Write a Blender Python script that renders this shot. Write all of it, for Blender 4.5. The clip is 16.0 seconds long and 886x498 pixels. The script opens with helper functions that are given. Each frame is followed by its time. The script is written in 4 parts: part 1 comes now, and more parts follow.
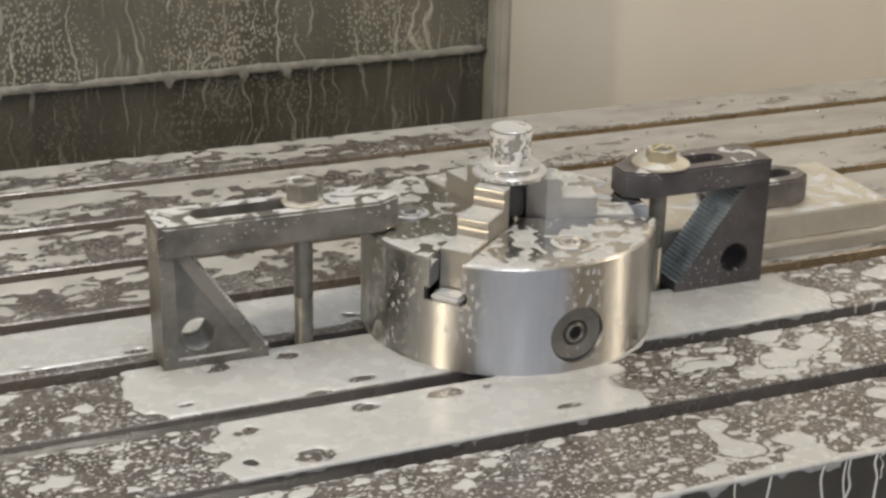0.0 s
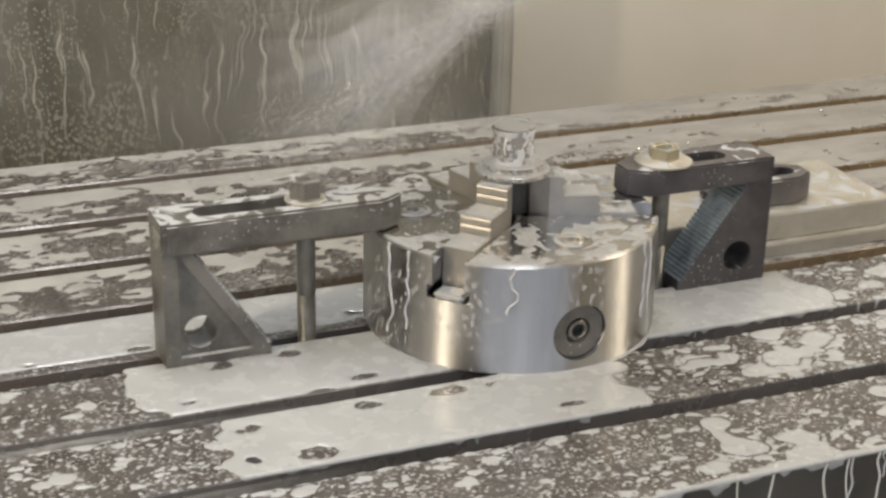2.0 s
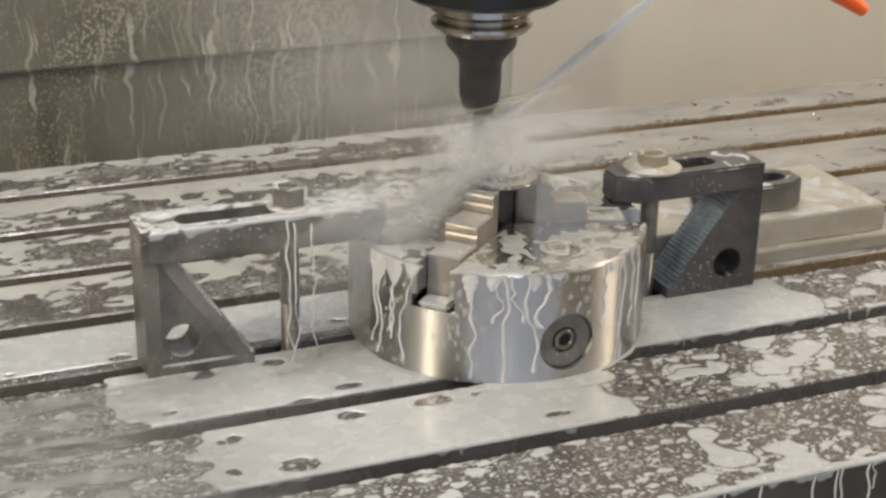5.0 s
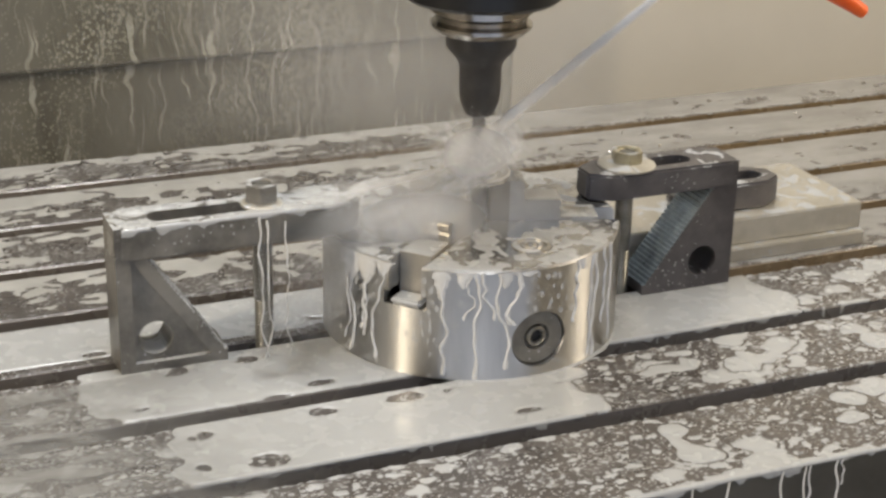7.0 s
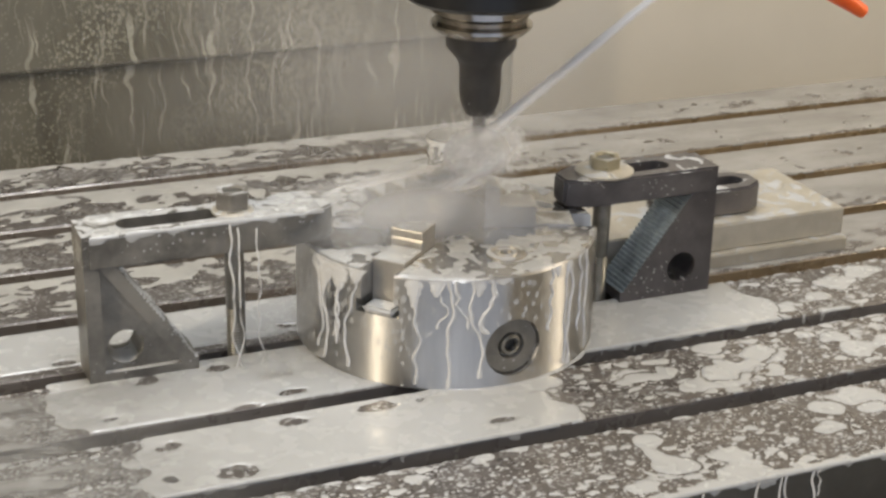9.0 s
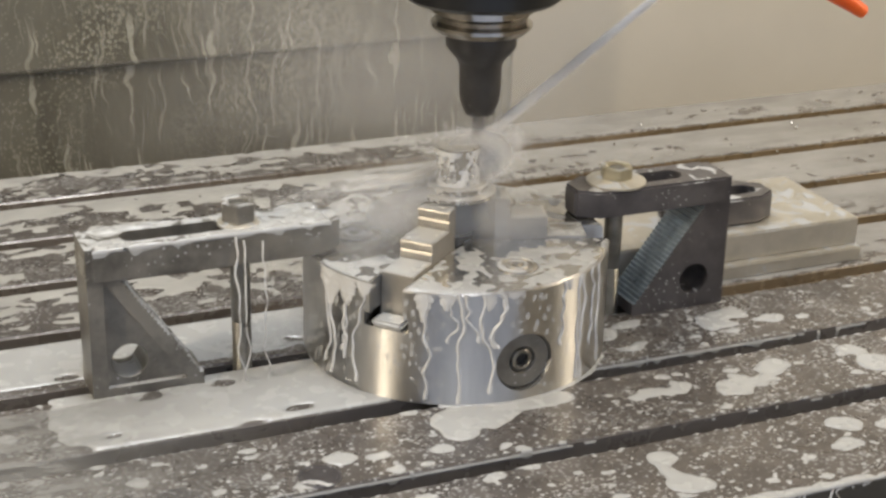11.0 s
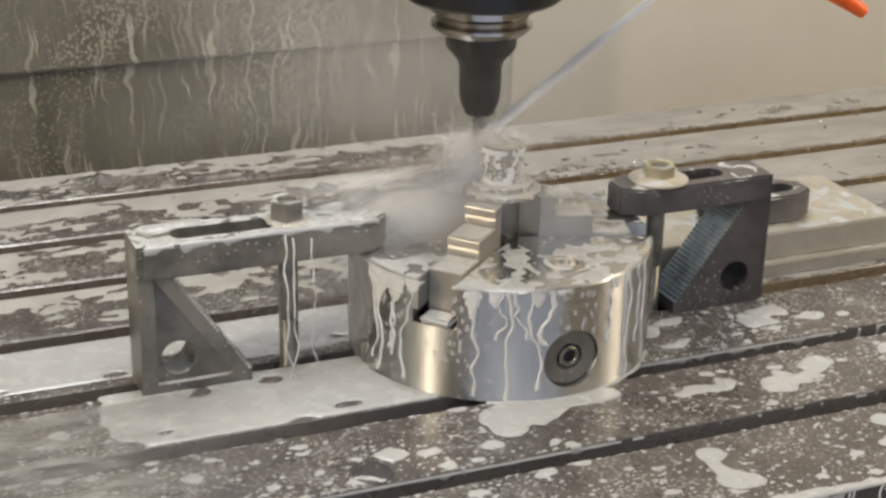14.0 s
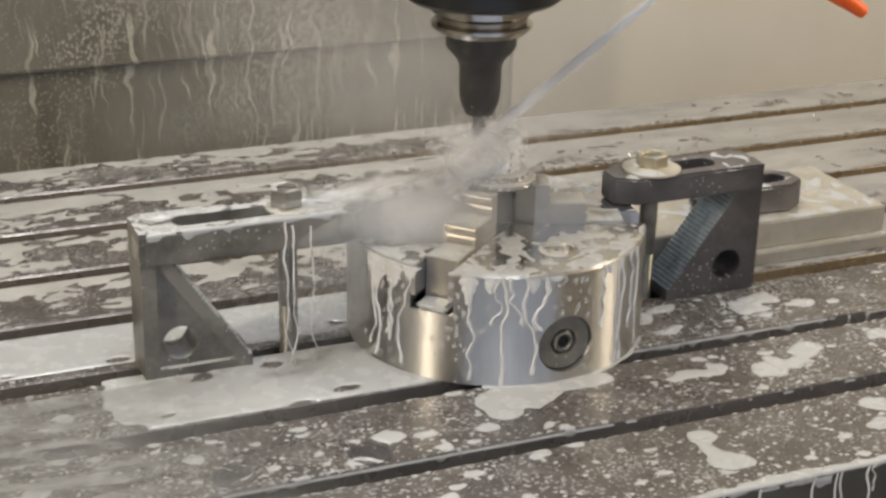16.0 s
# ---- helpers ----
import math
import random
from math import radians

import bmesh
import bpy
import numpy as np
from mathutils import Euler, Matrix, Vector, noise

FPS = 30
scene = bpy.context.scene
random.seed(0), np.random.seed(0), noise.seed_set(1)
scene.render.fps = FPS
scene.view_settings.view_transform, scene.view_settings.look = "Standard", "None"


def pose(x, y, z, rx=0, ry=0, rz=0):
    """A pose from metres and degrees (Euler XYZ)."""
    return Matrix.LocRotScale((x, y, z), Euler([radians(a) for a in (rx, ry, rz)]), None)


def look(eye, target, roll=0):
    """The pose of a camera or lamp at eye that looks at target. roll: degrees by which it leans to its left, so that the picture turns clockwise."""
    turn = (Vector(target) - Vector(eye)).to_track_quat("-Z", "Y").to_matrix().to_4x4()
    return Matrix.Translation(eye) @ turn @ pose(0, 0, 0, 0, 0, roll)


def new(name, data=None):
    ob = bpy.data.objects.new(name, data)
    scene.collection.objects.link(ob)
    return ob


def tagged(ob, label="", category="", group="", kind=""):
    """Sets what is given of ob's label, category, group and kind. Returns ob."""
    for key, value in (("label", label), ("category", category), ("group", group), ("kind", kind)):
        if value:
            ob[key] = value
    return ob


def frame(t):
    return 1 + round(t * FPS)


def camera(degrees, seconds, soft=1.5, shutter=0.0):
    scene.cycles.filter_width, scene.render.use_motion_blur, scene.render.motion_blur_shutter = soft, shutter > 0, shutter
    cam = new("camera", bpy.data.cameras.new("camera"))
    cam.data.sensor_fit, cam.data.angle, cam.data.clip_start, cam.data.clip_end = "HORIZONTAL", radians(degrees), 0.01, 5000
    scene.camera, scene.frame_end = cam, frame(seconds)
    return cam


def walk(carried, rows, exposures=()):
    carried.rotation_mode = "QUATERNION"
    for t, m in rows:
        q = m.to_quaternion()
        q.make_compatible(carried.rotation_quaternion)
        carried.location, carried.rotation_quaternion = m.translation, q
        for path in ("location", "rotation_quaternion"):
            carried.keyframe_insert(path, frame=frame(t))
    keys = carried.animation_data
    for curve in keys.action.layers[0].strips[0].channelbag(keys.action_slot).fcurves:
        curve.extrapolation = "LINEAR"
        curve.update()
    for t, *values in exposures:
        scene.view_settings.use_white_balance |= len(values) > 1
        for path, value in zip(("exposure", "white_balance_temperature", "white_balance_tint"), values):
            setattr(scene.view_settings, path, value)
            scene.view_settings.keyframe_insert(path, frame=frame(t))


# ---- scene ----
# The eye stands in the open door of a milling machine and looks down at its table.
EYE = (-0.4158, -0.8712, 0.4319)
LENS = 30.4
cam = camera(LENS, 16.0, soft=2.8)


def aim(yaw, pitch, roll):
    y, p = radians(yaw), radians(pitch)
    way = Vector((-math.sin(y) * math.cos(p), math.cos(y) * math.cos(p), math.sin(p)))
    return look(EYE, Vector(EYE) + way, roll)


STILL = aim(-23.0, -21.97, 1.22)
walk(cam, [(0.0, aim(-23.1, -21.89, 1.22)), (0.1, aim(-23.06, -21.92, 1.22)), (0.3, STILL), (16.0, STILL)])

# ---- light: daylight of the workshop through the open front, two strip lamps on the side walls, an added overhead fill ----
world = bpy.data.worlds.new("workshop")
scene.world = world
world.use_nodes = True
world.node_tree.nodes["Background"].inputs[0].default_value = (0.835, 0.94, 1.17, 1)
world.node_tree.nodes["Background"].inputs[1].default_value = 1.0
scene.view_settings.exposure = 0.0


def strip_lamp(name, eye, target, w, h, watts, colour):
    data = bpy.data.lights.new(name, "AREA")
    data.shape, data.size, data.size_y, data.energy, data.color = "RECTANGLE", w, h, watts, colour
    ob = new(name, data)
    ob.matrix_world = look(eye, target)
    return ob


strip_lamp("side_lamp", (-1.40, -0.40, 0.62), (0, 0, 0.1), 0.045, 1.3, 22, (1.0, 0.86, 0.65))
strip_lamp("side_lamp", (1.50, -0.55, 0.62), (0, 0, 0.1), 0.045, 1.3, 20, (1.0, 0.86, 0.65))
# Added overhead fill with no lamp in view; lifts table, work and jet.
strip_lamp("added_fill_lamp", (-0.12, 0.12, 1.28), (0, 0.14, 0), 1.2, 0.25, 18, (0.96, 0.98, 1.01))

# ---- materials ----
class Nodes:
    """A short way to write node trees."""

    def __init__(self, name):
        self.mat = bpy.data.materials.new(name)
        self.mat.use_nodes = True
        self.tree = self.mat.node_tree
        self.bsdf = self.tree.nodes["Principled BSDF"]
        self.out = self.tree.nodes["Material Output"]

    def put(self, socket, value):
        if isinstance(value, bpy.types.NodeSocket):
            self.tree.links.new(value, socket)
        elif value is not None:
            socket.default_value = value

    def node(self, kind, inputs=(), out=0, operation="", interpolation_type="", direction_type="", axis=""):
        n = self.tree.nodes.new(kind)
        if operation:
            n.operation = operation
        if interpolation_type:
            n.interpolation_type = interpolation_type
        if direction_type:
            n.direction_type = direction_type
        if axis:
            n.axis = axis
        for k, v in dict(inputs).items():
            self.put(n.inputs[k], v)
        return n.outputs[out]

    def coords(self, stretch=(1, 1, 1), move=(0, 0, 0)):
        c = self.node("ShaderNodeTexCoord", out=3)
        return self.node("ShaderNodeMapping", {0: c, 1: move, 3: stretch})

    def noise(self, vec, scale, detail=3.0, rough=0.55, distort=0.0):
        return self.node("ShaderNodeTexNoise", {"Vector": vec, "Scale": scale, "Detail": detail, "Roughness": rough, "Distortion": distort})

    def dots(self, vec, scale, jitter=1.0):
        return self.node("ShaderNodeTexVoronoi", {"Vector": vec, "Scale": scale, "Randomness": jitter})

    def math(self, op, a, b=0.0, c=0.0):
        return self.node("ShaderNodeMath", {0: a, 1: b, 2: c}, operation=op)

    def step(self, value, lo, hi, to0=0.0, to1=1.0):
        return self.node("ShaderNodeMapRange", {0: value, 1: lo, 2: hi, 3: to0, 4: to1}, interpolation_type="SMOOTHSTEP")

    def mix(self, fac, a, b):
        n = self.tree.nodes.new("ShaderNodeMix")
        n.data_type = "RGBA"
        self.put(n.inputs[0], fac), self.put(n.inputs[6], a), self.put(n.inputs[7], b)
        return n.outputs[2]

    def fmix(self, fac, a, b):
        n = self.tree.nodes.new("ShaderNodeMix")
        self.put(n.inputs[0], fac), self.put(n.inputs[2], a), self.put(n.inputs[3], b)
        return n.outputs[0]

    def bump(self, height, strength, dist, normal=None):
        return self.node("ShaderNodeBump", {"Height": height, "Strength": strength, "Distance": dist, "Normal": normal})

    def done(self, colour=None, rough=None, metal=None, normal=None, alpha=None, **more):
        for k, v in (("Base Color", colour), ("Roughness", rough), ("Metallic", metal), ("Normal", normal), ("Alpha", alpha), *more.items()):
            self.put(self.bsdf.inputs[k], v)
        return self.mat


FOAM = (0.45, 0.45, 0.442, 1)


def rgb(r, g, b):
    return (r, g, b, 1)


def wet_metal(name, dark, light, metal, rough, top_foam, dot_size=0.18, dot_scale=260, grain=(1, 1, 1), grain_amount=0.15, top_scale=55):
    """Metal wet with milky coolant: foam lies on what faces up, droplets cling to the sides."""
    n = Nodes(name)
    c = n.coords()
    g = n.noise(n.coords(grain), 300, 3)
    base = n.mix(n.step(n.noise(c, 28, 5, 0.65), 0.3, 0.7), dark, light)
    up = n.step(n.node("ShaderNodeSeparateXYZ", {0: n.node("ShaderNodeNewGeometry", out=1)}, 2), 0.55, 0.9)
    pool = n.noise(c, top_scale, 2.0, 0.5, 1.2)
    pool = n.math("MULTIPLY", n.step(pool, 0.54 - top_foam, 0.58 - top_foam), up)
    d = n.dots(c, dot_scale)
    where = n.step(n.noise(c, 22, 2), 0.35, 0.7, 0.0, dot_size * 1.6)
    drop = n.math("LESS_THAN", d, where)
    foam = n.math("MAXIMUM", pool, n.math("MULTIPLY", drop, 0.85))
    r = n.math("ADD", rough, n.math("MULTIPLY", n.math("SUBTRACT", g, 0.5), grain_amount))
    h = n.math("ADD", foam, n.math("MULTIPLY", g, 0.03))
    return n.done(n.mix(foam, base, FOAM), n.fmix(foam, r, 0.42), n.math("MULTIPLY", metal, n.math("SUBTRACT", 1.0, foam)), n.bump(h, 0.5, 0.0012))


def table_material():
    """Cast iron under a thin milky film: fine speckle and dried specks on the top, brown-grey slot walls lightened for
    the light they miss.
    """
    n = Nodes("wet_cast_iron")
    c = n.coords()
    z = n.node("ShaderNodeSeparateXYZ", {0: c}, 2)
    top = n.math("GREATER_THAN", z, -0.0009)
    thick = n.noise(c, 17, 3)
    d1 = n.math("LESS_THAN", n.dots(n.coords((0.7, 1, 1)), 420), n.step(thick, 0.35, 0.65, 0.16, 0.38))
    d2 = n.math("LESS_THAN", n.dots(n.coords((0.8, 1, 1), (0.3, 0.7, 0)), 230), n.step(n.noise(c, 40, 2), 0.45, 0.7, 0.02, 0.30))
    foam = n.math("MULTIPLY", n.math("MULTIPLY", n.math("MAXIMUM", d1, d2), 0.55), top)
    fine = n.noise(c, 500, 3)
    base = n.mix(n.step(n.noise(c, 35, 5, 0.7), 0.3, 0.75), rgb(0.090, 0.080, 0.073), rgb(0.150, 0.134, 0.122))
    # Slot walls lighter than the top, making up for light they miss.
    side = n.mix(n.step(n.noise(n.coords((0.3, 1, 1)), 30, 4, 0.7), 0.3, 0.75), rgb(0.150, 0.138, 0.132), rgb(0.22, 0.202, 0.192))
    y = n.node("ShaderNodeSeparateXYZ", {0: c}, 1)
    # Brown film on the rear slot walls, with warm reflected light mixed into its colour.
    warm_brown = n.mix(n.step(n.noise(n.coords((0.3, 1, 1)), 24, 4, 0.7), 0.3, 0.75), rgb(0.165, 0.123, 0.072), rgb(0.27, 0.205, 0.124))
    side = n.mix(n.math("MULTIPLY", n.step(y, 0.0, 0.02), n.step(n.node("ShaderNodeSeparateXYZ", {0: c}, 0), 0.0, 0.22, 0.25, 1.0)), side, warm_brown)
    base = n.mix(top, side, base)
    rough = n.step(n.noise(c, 40, 4), 0.3, 0.7, 0.18, 0.40)
    return n.done(n.mix(foam, base, FOAM), n.fmix(foam, rough, 0.4), n.math("MULTIPLY", 0.3, n.math("SUBTRACT", 1.0, foam)), n.bump(n.math("ADD", foam, n.math("MULTIPLY", fine, 0.10)), 0.5, 0.0009))


def foam_material(name="milky_coolant", dark=(0.375, 0.375, 0.365, 1), light=(0.405, 0.405, 0.395, 1)):
    n = Nodes(name)
    c = n.coords()
    col = n.mix(n.step(n.noise(c, 30, 4), 0.3, 0.7), dark, light)
    return n.done(col, n.step(n.noise(c, 60, 3), 0.3, 0.7, 0.12, 0.35), 0.0, n.bump(n.noise(c, 70, 3), 0.07, 0.002))


def cover_material(name, dark, light, runs):
    """Way cover sheet: thin runs and droplets of coolant over grey steel."""
    n = Nodes(name)
    c = n.coords()
    wob = n.noise(c, 22, 2)
    x = n.node("ShaderNodeSeparateXYZ", {0: c}, 0)
    z = n.node("ShaderNodeSeparateXYZ", {0: c}, 2)
    x = n.math("ADD", x, n.math("MULTIPLY", wob, 0.034))
    lane = n.node("ShaderNodeCombineXYZ", {0: x, 1: 0.0, 2: n.math("MULTIPLY", z, 0.05)})
    fine = n.noise(lane, 185, 2.0, 0.55)
    run = n.math("MULTIPLY", n.step(fine, 0.57, 0.66), n.step(n.noise(c, 14, 2), 0.30, 0.55))
    spread = n.step(n.noise(c, 10, 3), 0.22, 0.66, 0.0, 0.44)
    drop = n.math("LESS_THAN", n.dots(n.coords((1, 1, 0.7)), 330), spread)
    large = n.math("LESS_THAN", n.dots(n.coords((1, 1, 0.6), (0.4, 0, 0.2)), 170), n.step(n.noise(c, 14, 3), 0.48, 0.75, 0.0, 0.34))
    wet = n.math("MAXIMUM", drop, large)
    foam = n.math("MULTIPLY", n.math("MAXIMUM", n.math("MULTIPLY", run, 0.85), n.math("MULTIPLY", wet, 0.85)), runs)
    base = n.mix(n.step(n.noise(n.coords((1, 1, 0.25)), 18, 5, 0.65), 0.3, 0.7), dark, light)
    return n.done(n.mix(foam, base, rgb(0.44, 0.43, 0.36)), n.fmix(wet, 0.32, 0.16), 0.25, n.bump(n.math("MAXIMUM", run, wet), 0.6, 0.001))


def plain(name, dark, light, rough, metal=0.0, scale=40.0, bumps=0.08, grain=(1, 1, 1)):
    n = Nodes(name)
    c = n.coords(grain)
    f = n.noise(c, scale, 5, 0.6)
    g = n.noise(c, scale * 9, 3)
    r = n.step(f, 0.3, 0.7, rough * 0.8, rough * 1.25)
    return n.done(n.mix(n.step(f, 0.3, 0.7), dark, light), r, metal, n.bump(g, bumps, 0.001))


def turned_material():
    """Turned steel: fine rings round the axis stretch every highlight upright; droplets cling, film lies on top."""
    n = Nodes("turned_steel")
    c = n.coords()
    up = n.step(n.node("ShaderNodeSeparateXYZ", {0: n.node("ShaderNodeNewGeometry", out=1)}, 2), 0.55, 0.9)
    pool = n.math("ADD", n.noise(c, 42, 2.0, 0.5, 1.0), n.math("MULTIPLY", n.noise(c, 14, 1), 0.25))
    curds = n.noise(c, 85, 2.0, 0.5, 1.6)
    pool = n.math("MULTIPLY", n.step(pool, 0.40, 0.64), n.math("MULTIPLY", n.step(curds, 0.40, 0.47, 0.35, 1.0), up))
    drop = n.math("LESS_THAN", n.dots(n.coords((1, 1, 0.62)), 250), n.step(n.noise(c, 26, 2), 0.26, 0.66, 0.0, 0.33))
    fine = n.math("LESS_THAN", n.dots(n.coords(), 420), n.step(n.noise(c, 18, 2), 0.34, 0.70, 0.0, 0.32))
    foam = n.math("MAXIMUM", n.math("MULTIPLY", pool, 0.10), n.math("MULTIPLY", n.math("MAXIMUM", drop, fine), n.fmix(up, 0.85, 0.0)))
    base = n.mix(n.step(n.noise(n.coords((1, 1, 0.15)), 40, 4, 0.65), 0.3, 0.7), rgb(0.43, 0.425, 0.415), rgb(0.55, 0.54, 0.525))
    tangent = n.node("ShaderNodeTangent", direction_type="RADIAL", axis="Z")
    return n.done(n.mix(foam, base, FOAM), n.fmix(foam, n.fmix(up, 0.36, 0.17), 0.45), n.math("SUBTRACT", 1.0, foam), n.bump(foam, 0.35, 0.0008),
                  **{"Anisotropic": n.math("MULTIPLY", 1.0, n.math("SUBTRACT", 1.0, up)), "Tangent": tangent, "Anisotropic Rotation": 0.25})


def veil_material():
    """A thin blown film of coolant: streaked, half clear."""
    n = Nodes("coolant_veil")
    c = n.coords((0.35, 1, 1))
    f = n.noise(c, 60, 4, 0.6, 0.8)
    x = n.node("ShaderNodeSeparateXYZ", {0: n.coords()}, 0)
    return n.done(rgb(0.305, 0.30, 0.285), 0.35, 0.0, n.bump(f, 0.3, 0.002), n.math("MULTIPLY", n.step(f, 0.3, 0.7, 0.22, 0.78), n.step(x, -0.33, -0.12, 1.0, 0.0)))


IRON = table_material()
COOLANT = foam_material()
# Same coolant in a lighter colour, making up for little light on upright faces.
BRIGHTENED_COOLANT = foam_material("brightened_milky_coolant", rgb(0.58, 0.575, 0.56), rgb(0.66, 0.655, 0.64))


def film_material():
    """Foam that thins to a glossy brown-grey film towards the table's far right end, where the iron shows through."""
    n = Nodes("thin_milky_coolant")
    c = n.coords()
    x = n.node("ShaderNodeSeparateXYZ", {0: c}, 0)
    foam = n.mix(n.step(n.noise(c, 30, 4), 0.3, 0.7), rgb(0.305, 0.297, 0.275), rgb(0.38, 0.371, 0.345))
    film = n.mix(n.step(n.noise(n.coords((0.4, 1, 1)), 22, 5, 0.65), 0.3, 0.7), rgb(0.185, 0.177, 0.163), rgb(0.29, 0.28, 0.262))
    thin = n.step(n.math("ADD", x, n.math("MULTIPLY", n.noise(c, 16, 3), 0.25)), 0.15, 0.45)
    return n.done(n.mix(thin, foam, film), n.fmix(thin, 0.30, 0.20), 0.0, n.bump(n.noise(c, 60, 3), 0.10, 0.002))


FAR_FOAM = film_material()


def droplet_material():
    """Droplets in the air: white, and lit through from behind."""
    n = Nodes("airborne_coolant")
    back = n.node("ShaderNodeBsdfTranslucent", {0: rgb(0.95, 0.94, 0.92)})
    face = n.node("ShaderNodeBsdfDiffuse", {0: rgb(0.95, 0.94, 0.92)})
    both = n.node("ShaderNodeMixShader", {0: 0.2, 1: face, 2: back})
    n.tree.links.new(both, n.out.inputs[0])
    return n.mat


DROPLETS = droplet_material()
CHUCK_STEEL = turned_material()
VEIL = veil_material()
JAW_STEEL = wet_metal("ground_jaw_steel", rgb(0.35, 0.33, 0.295), rgb(0.47, 0.445, 0.40), 0.9, 0.42, 0.10, 0.10, 260)
PART_STEEL = wet_metal("fresh_cut_steel", rgb(0.46, 0.455, 0.445), rgb(0.60, 0.59, 0.575), 0.8, 0.20, 0.24, 0.40, 300)
BLACK_STEEL = wet_metal("blackened_steel", rgb(0.052, 0.047, 0.049), rgb(0.100, 0.092, 0.092), 0.2, 0.32, -0.03, 0.11, 260)
GREY_STEEL = wet_metal("worn_clamp_steel", rgb(0.090, 0.085, 0.076), rgb(0.225, 0.212, 0.188), 0.35, 0.34, 0.07, 0.15, 240)
BLUE_STEEL = plain("blued_steps", rgb(0.19, 0.225, 0.245), rgb(0.32, 0.365, 0.385), 0.34, 0.4, 120)
BRASS_STEEL = wet_metal("yellow_zinc_nut", rgb(0.38, 0.345, 0.24), rgb(0.52, 0.48, 0.36), 0.8, 0.30, 0.0, 0.1, 260)
PLATE_STEEL = wet_metal("milled_plate", rgb(0.41, 0.38, 0.315), rgb(0.53, 0.495, 0.42), 0.5, 0.36, -0.01, 0.2, 200)
# Brown slot coolant; its golden reflection is part of the colour.
SLOT_WET = plain("warm_brown_coolant", rgb(0.15, 0.112, 0.066), rgb(0.22, 0.170, 0.104), 0.22, 0.0, 25, 0.05)
STUD_STEEL = plain("threaded_stud", rgb(0.16, 0.155, 0.14), rgb(0.26, 0.25, 0.23), 0.35, 0.7, 90)
HOLDER_BLACK = plain("black_oxide_holder", rgb(0.034, 0.032, 0.031), rgb(0.058, 0.055, 0.053), 0.45, 0.3, 60)
FLANGE_STEEL = plain("polished_flange", rgb(0.26, 0.24, 0.215), rgb(0.36, 0.335, 0.30), 0.20, 1.0, 60, 0.03)
CARBIDE = plain("carbide", rgb(0.20, 0.19, 0.18), rgb(0.30, 0.29, 0.27), 0.3, 0.8, 80)
NOSE_BLACK = plain("spindle_nose_black", rgb(0.010, 0.010, 0.011), rgb(0.022, 0.022, 0.022), 0.35, 0.2, 30)
ORANGE = plain("orange_plastic", rgb(0.80, 0.10, 0.012), rgb(0.90, 0.15, 0.02), 0.38, 0.0, 60)
BEIGE = plain("beige_enamel", rgb(0.535, 0.50, 0.432), rgb(0.57, 0.535, 0.465), 0.34, 0.0, 5, 0.02)
# Cover steel in three tones: lowest plate darker, sheet behind darkest.
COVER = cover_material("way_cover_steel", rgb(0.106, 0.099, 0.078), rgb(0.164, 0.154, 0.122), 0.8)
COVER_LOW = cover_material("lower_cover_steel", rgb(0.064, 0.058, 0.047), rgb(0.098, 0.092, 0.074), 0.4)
COVER_DARK = cover_material("dark_cover_steel", rgb(0.080, 0.075, 0.060), rgb(0.128, 0.120, 0.096), 0.7)
DULL_FOAM = plain("dull_foam", rgb(0.10, 0.095, 0.079), rgb(0.17, 0.162, 0.14), 0.5, 0.0, 90)
GREY_POST = plain("grey_rail_paint", rgb(0.19, 0.18, 0.155), rgb(0.25, 0.24, 0.205), 0.6, 0.0, 20)
DARK_GREY = plain("dark_grey_coat", rgb(0.05, 0.047, 0.042), rgb(0.09, 0.085, 0.075), 0.4, 0.0, 18)



# ---- mesh helpers ----
def part(name, bm, material, parent=None, label=""):
    me = bpy.data.meshes.new(name)
    bm.normal_update()
    bm.to_mesh(me)
    bm.free()
    me.materials.append(material)
    ob = new(name, me)
    ob.parent = parent
    if label:
        ob["label"] = label
    return ob


def smooth(ob, angle=35):
    for f in ob.data.polygons:
        f.use_smooth = True
    ob.data.set_sharp_from_angle(angle=radians(angle))
    return ob


def empty(name, label, category, group="", kind=""):
    return tagged(new(name), label, category, group, kind)


def bevel(bm, width, segments=2):
    edges = [e for e in bm.edges if len(e.link_faces) == 2 and e.calc_face_angle(0) > 0.5]
    bmesh.ops.bevel(bm, geom=edges, offset=width, segments=segments, affect="EDGES", clamp_overlap=True)
    return bm


def box(x0, x1, y0, y1, z0, z1, round_=0.001, segments=2):
    bm = bmesh.new()
    bmesh.ops.create_cube(bm, size=1, matrix=Matrix.Translation(((x0 + x1) / 2, (y0 + y1) / 2, (z0 + z1) / 2)) @ Matrix.Diagonal((x1 - x0, y1 - y0, z1 - z0, 1)))
    return bevel(bm, round_, segments) if round_ else bm


def lathe(profile, sides=64, m=None):
    """Turns (radius, height) points about z; the ends close on the axis."""
    bm = bmesh.new()
    rings = []
    for r, z in profile:
        if r < 1e-6:
            rings.append([bm.verts.new((0, 0, z))])
        else:
            rings.append([bm.verts.new((r * math.cos(2 * math.pi * i / sides), r * math.sin(2 * math.pi * i / sides), z)) for i in range(sides)])
    for a, b in zip(rings, rings[1:]):
        for i in range(sides):
            j = (i + 1) % sides
            q = [a[i % len(a)], a[j % len(a)], b[j % len(b)], b[i % len(b)]]
            q = list(dict.fromkeys(q))
            if len(q) > 2:
                bm.faces.new(q)
    bmesh.ops.recalc_face_normals(bm, faces=bm.faces)
    if m:
        bm.transform(m)
    return bm


